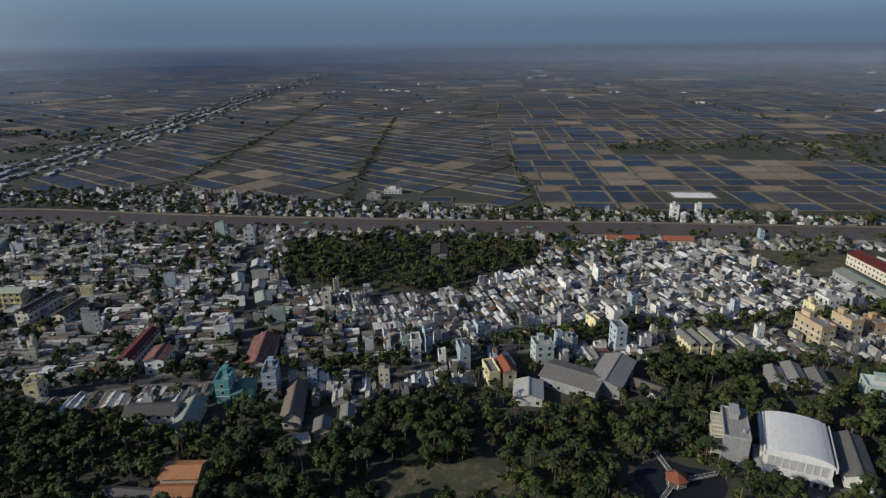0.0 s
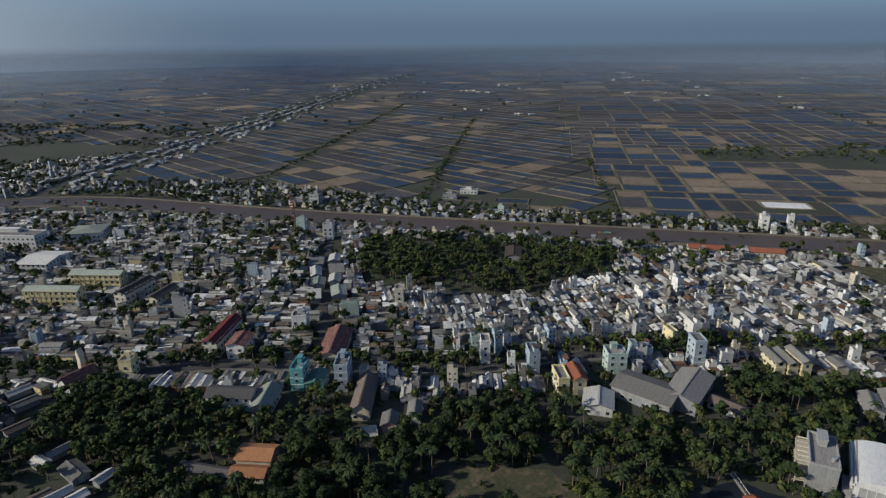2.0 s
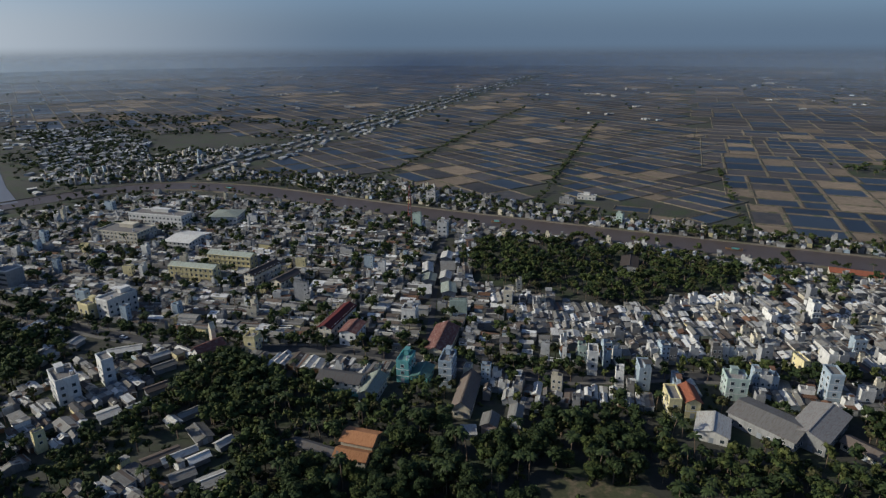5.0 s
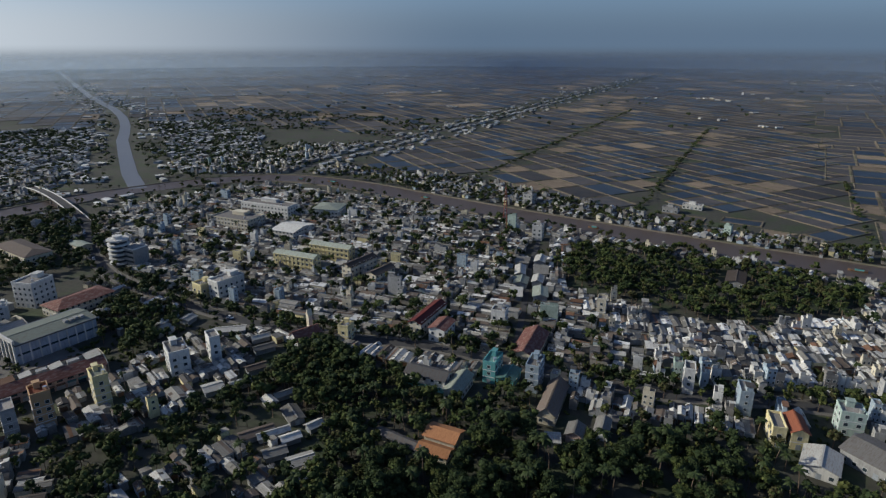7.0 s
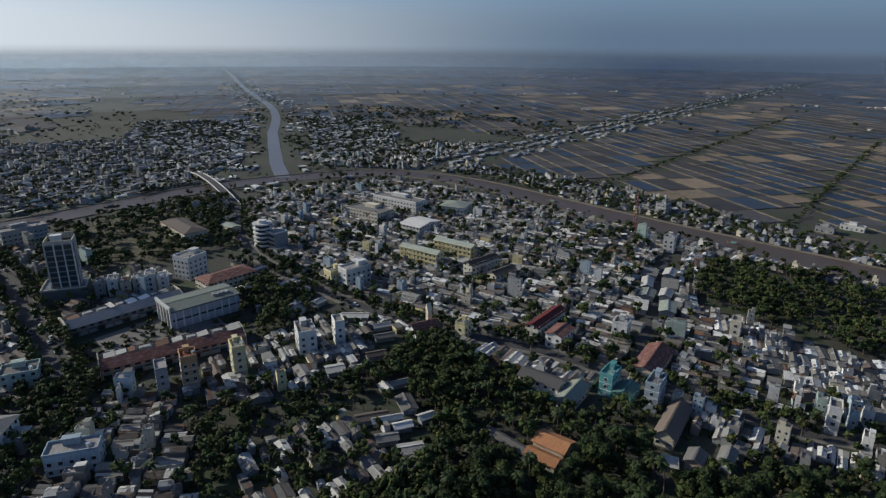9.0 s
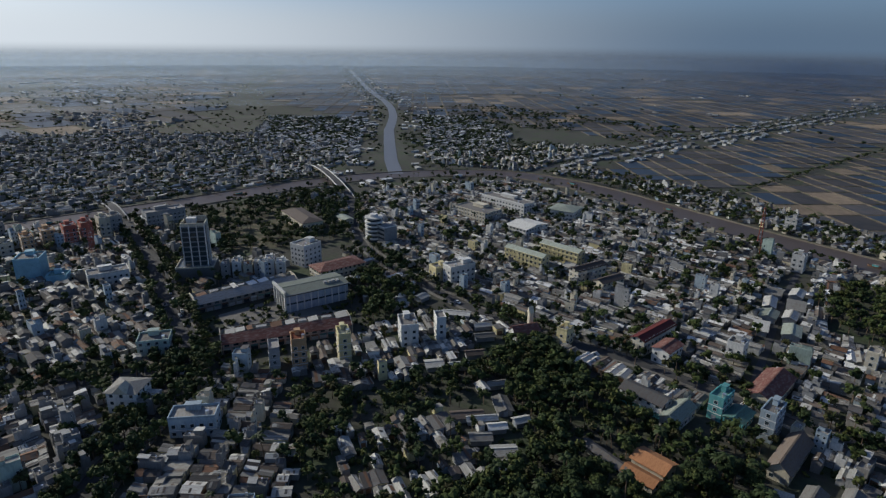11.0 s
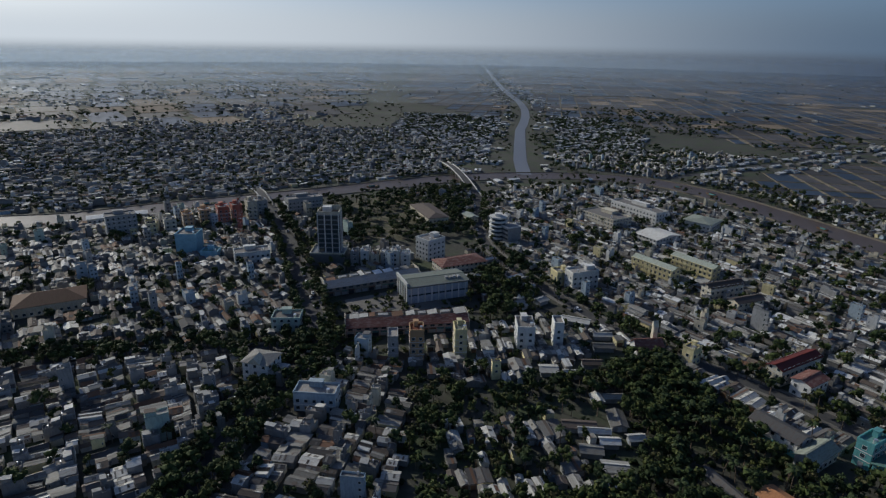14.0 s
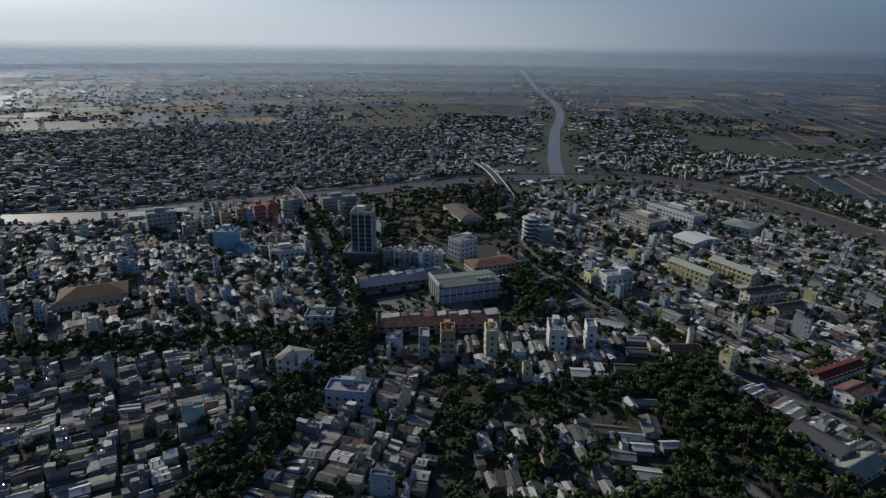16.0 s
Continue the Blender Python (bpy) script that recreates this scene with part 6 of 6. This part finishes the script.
def make_trees():
    rng = random.Random(23)
    fine = [tree_proto(rng, rng.uniform(2.2, 3.9), rng.uniform(6, 11.5), 16, 620, leaf, 0.38, 1) for leaf in ("leaf_dark", "leaf_olive", "leaf_mid", "leaf_mid", "leaf_light", "leaf_dark")]
    fine_palm = [palm_proto(rng, rng.uniform(8, 13), 19, 5) for _ in range(3)]
    mid = [both(tree_proto(rng, rng.uniform(2.2, 3.9), rng.uniform(5.5, 10.5), 8, 84, leaf, 0.62, 1, False)) for leaf in ("leaf_dark", "leaf_mid", "leaf_dark", "leaf_mid", "leaf_light", "leaf_olive", "leaf_dark")]
    mid_palm = [both(palm_proto(rng, rng.uniform(7, 11), 11, 3)) for _ in range(3)]
    low = [both(tree_proto(rng, rng.uniform(3.5, 5.5), rng.uniform(6, 9), 3, 8, leaf, 1.4, 1, False)) for leaf in ("leaf_dark", "leaf_mid", "leaf_dark")]
    spots = []
    for poly, dens, palms in WOODS:
        xs, ys = [p[0] for p in poly], [p[1] for p in poly]
        area = (max(xs) - min(xs)) * (max(ys) - min(ys))
        for _ in range(int(area * dens / 100)):
            x, y = rng.uniform(min(xs), max(xs)), rng.uniform(min(ys), max(ys))
            if not inside(poly, x, y) or near_river(x, y, 22) or not clear_of_landmarks(x, y, 3.6) or any(off_line(l, x, y) < h + 2.5 for l, h in ROADS):
                continue
            if math.hypot(x - 82, y - 175) < 17.5 or -28 < x < 20 and 166 < y < 189 or 112 < x < 150 and 170 < y < 182 or inside(QUARTERS[10][0], x, y) and rng.random() < 0.88 or inside(QUARTERS[8][0], x, y) or (int(x // 5), int(y // 5)) in TAKEN or inside(QUARTERS[9][0], x, y) and rng.random() < 0.9:
                continue
            if -125 < x < -70 and 184 < y < 212 and rng.random() < 0.15 or -90 < x < -70 and 160 < y < 182 and rng.random() < 0.5:
                continue
            spots.append((x, y, rng.random() < palms * (0.35 if x < -70 else 1.0)))
    for x, y in GAPS:
        spots.append((x, y, rng.random() < 0.1))
    for line, half in ((BOULEVARD, 9.0), (CROSS_ROAD, 7.0), (MAIN_STREET, 6.0)):
        for x, y in smooth_line(line, 3.4 if line is not MAIN_STREET else 4.5):
            for s in (-1, 1, 0.2 if line is not MAIN_STREET else 1):
                if x < (-120 if line is not MAIN_STREET else 400) and x > -640 and rng.random() < (0.95 if line is not MAIN_STREET else 0.6):
                    i = rng.uniform(-1.2, 1.2)
                    px_, py_ = x + i + s * half * 0.55, y + i + s * half * 0.8
                    if off_line(line, px_, py_) > 2.4 and clear_of_landmarks(px_, py_, 1.0):
                        spots.append((px_, py_, False))
    for line in (BOULEVARD, CROSS_ROAD):
        for x, y in smooth_line(line, 2.2):
            if x > -292 or line is CROSS_ROAD:
                for _ in range(2):
                    px_, py_ = x + rng.uniform(-8, 8), y + rng.uniform(-8, 8)
                    if off_line(line, px_, py_) > 2.2 and clear_of_landmarks(px_, py_, 1.0):
                        spots.append((px_, py_, False))
    for x, y in smooth_line(RIVER, 5.0):
        if -620 < x < 430 and y > -60:
            for _ in range(3):
                a, r = rng.uniform(0, 6.28), rng.uniform(19.5, 27)
                px_, py_ = x + r * math.cos(a), y + r * math.sin(a)
                if off_line(RIVER, px_, py_) > 19.2 and off_line(CANAL, px_, py_) > 14 and (int(px_ // 5), int(py_ // 5)) not in TAKEN and clear_of_landmarks(px_, py_, 1.5) and off_line(BOULEVARD, px_, py_) > 9:
                    spots.append((px_, py_, rng.random() < 0.15))
    spots.sort(key=lambda p: math.hypot(p[0] + 30, p[1] - 130))
    near, rest = spots[:290], spots[290:]
    first = {}
    names = ["dark green broadleaf tree with a dense uneven crown", "mid green broadleaf tree with a loose crown", "yellow-green broadleaf tree with a loose crown", "dry brownish-green tree with a thin crown"]
    for x, y, palm in near:
        k = ("p", rng.randrange(3)) if palm else ("t", 4 if 5 < x < 75 and y < 200 and rng.random() < 0.4 else rng.choice([0, 1, 2, 3, 5, 0, 1, 5, 0, 2, 4]))
        s = rng.uniform(0.8, 1.2)
        if k not in first:
            t, c = fine_palm[k[1]] if palm else fine[k[1]]
            first[k] = proto_mesh("trunk", t), proto_mesh("crown", c)
        lab = "tall coconut palm with drooping fronds" if palm else names[(0, 3, 1, 1, 2, 0)[k[1]]]
        e = thing("palm_tree" if palm else "tree", x, y, rng.uniform(0, 360), lab, "palm" if palm else "tree", "trees of the park")
        e.scale = (s, s, s * rng.uniform(0.9, 1.15))
        part_mesh("trunk", first[k][0], e)
        part_mesh("crown", first[k][1], e)
    bulk = Bulk()
    for x, y, palm in rest:
        s = rng.uniform(0.75, 1.2) * (0.72 if y > 490 or x < -560 else 1.0)
        p = rng.choice(low) if x < -640 else rng.choice(mid_palm) if palm else rng.choice(mid)
        bulk.put(p, x, y, rng.uniform(0, 6.28), s, s, s)
    bulk.done("town_trees", "dark green broadleaf trees and palms between the houses", "trees")
    far = Bulk()

    def put(x, y, k=1.0):
        if not near_river(x, y, 21) and math.hypot(x, y) < 4500:
            s = rng.uniform(0.7, 1.3) * k
            far.put(rng.choice(low), x, y, rng.uniform(0, 6.28), s, s, s * 0.85)
    for x, y0, y1, n, w in ((-98, 560, 1250, 150, 3), (-295, 620, 1480, 170, 3), (86, 560, 820, 40, 2), (-527, 590, 3000, 800, 40), (-540, 1600, 4200, 350, 25), (1500, 900, 3000, 200, 20), (620, 1100, 2600, 160, 14)):
        for _ in range(n):
            y = rng.uniform(y0, y1)
            put(x + rng.gauss(0, w * 0.6), y, 0.6)
    for poly in FIELD_TREES:
        xs, ys = [p[0] for p in poly], [p[1] for p in poly]
        for _ in range(1000):
            x, y = rng.uniform(min(xs), max(xs)), rng.uniform(min(ys), max(ys))
            if inside(poly, x, y) and noise.noise(Vector((x * 0.012, y * 0.012, 2))) > -0.15:
                put(x, y)
    for _ in range(7500):
        x, y = rng.uniform(-2300, -640), rng.uniform(-1500, 600)
        if (x > -1250 or rng.random() < 0.35) and y < 400 - 0.4 * (x + 640) and off_line(BOULEVARD, x, y) > 9 and noise.noise(Vector((x * 0.006, y * 0.006, 7))) < 0.3:
            put(x, y, 0.75 if x > -1300 else 1.1)
    for _ in range(1500):
        x, y = rng.uniform(-1200, -560), rng.uniform(480, 1100)
        if noise.noise(Vector((x * 0.008, y * 0.008, 5))) > -0.05:
            put(x, y)
    for _ in range(700):
        a, r = rng.uniform(-0.75, 2.1), rng.uniform(1200, 4400)
        x, y = -r * math.sin(a), r * math.cos(a)
        if noise.noise(Vector((x * 0.002, y * 0.004, 8))) > 0.02:
            put(x, y, 1.4)
    for x, y in CANAL:
        for _ in range(14):
            px_, py_ = x + rng.uniform(-60, 60), y + rng.uniform(-70, 70)
            if 12 < off_line(CANAL, px_, py_) < 60 and off_line(RIVER, px_, py_) > 21:
                s = rng.uniform(0.6, 1.1)
                far.put(rng.choice(low), px_, py_, rng.uniform(0, 6.28), s, s, s * 0.85)
    far.done("far_trees", "far dark tree lines along dikes, canals and fields", "trees")


make_trees()


def make_bushes():
    rng = random.Random(41)
    shrubs = []
    for leaf in ("leaf_dark", "leaf_mid", "leaf_light"):
        t, c = tree_proto(rng, 1.7, 2.4, 2, 16, leaf, 0.55, 1, False)
        c[0][:, 2] -= 0.75
        shrubs.append(c)
    bulk = Bulk()
    for _ in range(9000):
        x, y = rng.uniform(-345, 260), rng.uniform(-20, 320)
        if math.hypot(x, y) < 140 or (int(x // 5), int(y // 5)) in TAKEN or not clear_of_landmarks(x, y, 1.5) or any(off_line(l, x, y) < h + 1.5 for l, h in ROADS):
            continue
        if math.hypot(x - 82, y - 175) < 17 or -26 < x < 18 and 168 < y < 188 and rng.random() < 0.6 or 112 < x < 150 and 170 < y < 182 or noise.noise(Vector((x * 0.05, y * 0.05, 6))) < -0.25:
            continue
        s = rng.uniform(0.6, 1.4)
        bulk.put(rng.choice(shrubs), x, y, rng.uniform(0, 6.28), s, s, s)
    bulk.done("bushes", "low dark green bushes and weeds on open ground", "bushes")


make_bushes()

# ---- boats and cars ----


def make_boat(x, y, rz, length, roof):
    e = thing("river_boat", x, y, rz, "dark wooden river boat with a low cabin roof", "boat", "boats on the river", z=0.25)
    n, v, f = 8, [], []
    for i in range(n + 1):
        t = i / n
        w = length * 0.11 * math.sin(math.pi * min(1, 0.12 + 0.88 * t)) ** 0.6 + 0.05
        x0, sheer = (t - 0.5) * length, 0.7 + 0.9 * (2 * t - 1) ** 2
        v += [(x0, -w, sheer), (x0, w, sheer), (x0, w * 0.6, 0.0), (x0, -w * 0.6, 0.0)]
    for i in range(n):
        a, b = 4 * i, 4 * i + 4
        f += [(a, b, b + 1, a + 1), (a + 1, b + 1, b + 2, a + 2), (a + 3, b + 3, b, a)]
    part("hull", (v, f), "door_wood", e)
    part("cabin", box(-length * 0.3, length * 0.15, -length * 0.08, length * 0.08, 0.7, 2.2), "wall_teal", e)
    part("cabin_roof", box(-length * 0.33, length * 0.18, -length * 0.1, length * 0.1, 2.2, 2.35, True), roof, e)


for bx_, by_, br_, bl_, bm_ in ((-430, 545, 172, 16, "roof_dark"), (-300, 529, 171, 11, "roof_brown"), (-120, 504, 175, 9, "roof_grey"), (70, 486, 175, 12, "roof_dark"), (-470, 538, 10, 9, "roof_grey"), (-608, 230, 92, 14, "roof_brown"), (-600, 60, 90, 10, "roof_dark")):
    make_boat(bx_, by_, br_, bl_, bm_)


def make_car(x, y, rz, paint):
    e = thing("car", x, y, rz, "small parked white car on the street" if paint == "car_white" else "small parked dark car on the street", "car", "cars on the streets", z=0.2)
    part("car_body", prism([(-2.1, 0.35), (2.1, 0.35), (2.15, 0.8), (1.2, 0.95), (-2.0, 1.0), (-2.15, 0.7)], -0.85, 0.85), paint, e)
    part("cabin", prism([(-1.7, 0.98), (1.0, 0.95), (0.4, 1.5), (-1.3, 1.52)], -0.75, 0.75), "glass_dark", e)
    part("car_roof", box(-1.3, 0.4, -0.75, 0.75, 1.51, 1.56, True), paint, e)
    for sx in (-1.3, 1.3):
        for sy in (-0.85, 0.65):
            w = prism([(sx + 0.33 * math.cos(k * math.pi / 5), 0.33 + 0.33 * math.sin(k * math.pi / 5)) for k in range(10)], sy, sy + 0.2)
            part("wheel", w, "rubber", e)


def make_cars():
    rng = random.Random(31)
    for line, half, n in ((BOULEVARD, 6.0, 22), (CROSS_ROAD, 4.0, 6), (MAIN_STREET, 3.6, 18)):
        pts = [p for p in smooth_line(line, 6.0) if -560 < p[0] < 240 and p[1] > -60]
        for _ in range(n):
            i = rng.randrange(len(pts) - 1)
            (x0, y0), (x1, y1) = pts[i], pts[i + 1]
            a = math.atan2(y1 - y0, x1 - x0)
            s = rng.choice([-1, 1]) * half * rng.uniform(0.35, 0.7)
            make_car(x0 - math.sin(a) * s, y0 + math.cos(a) * s, math.degrees(a) + (180 if s > 0 else 0), rng.choice(["car_white", "car_white", "car_dark"]))


make_cars()
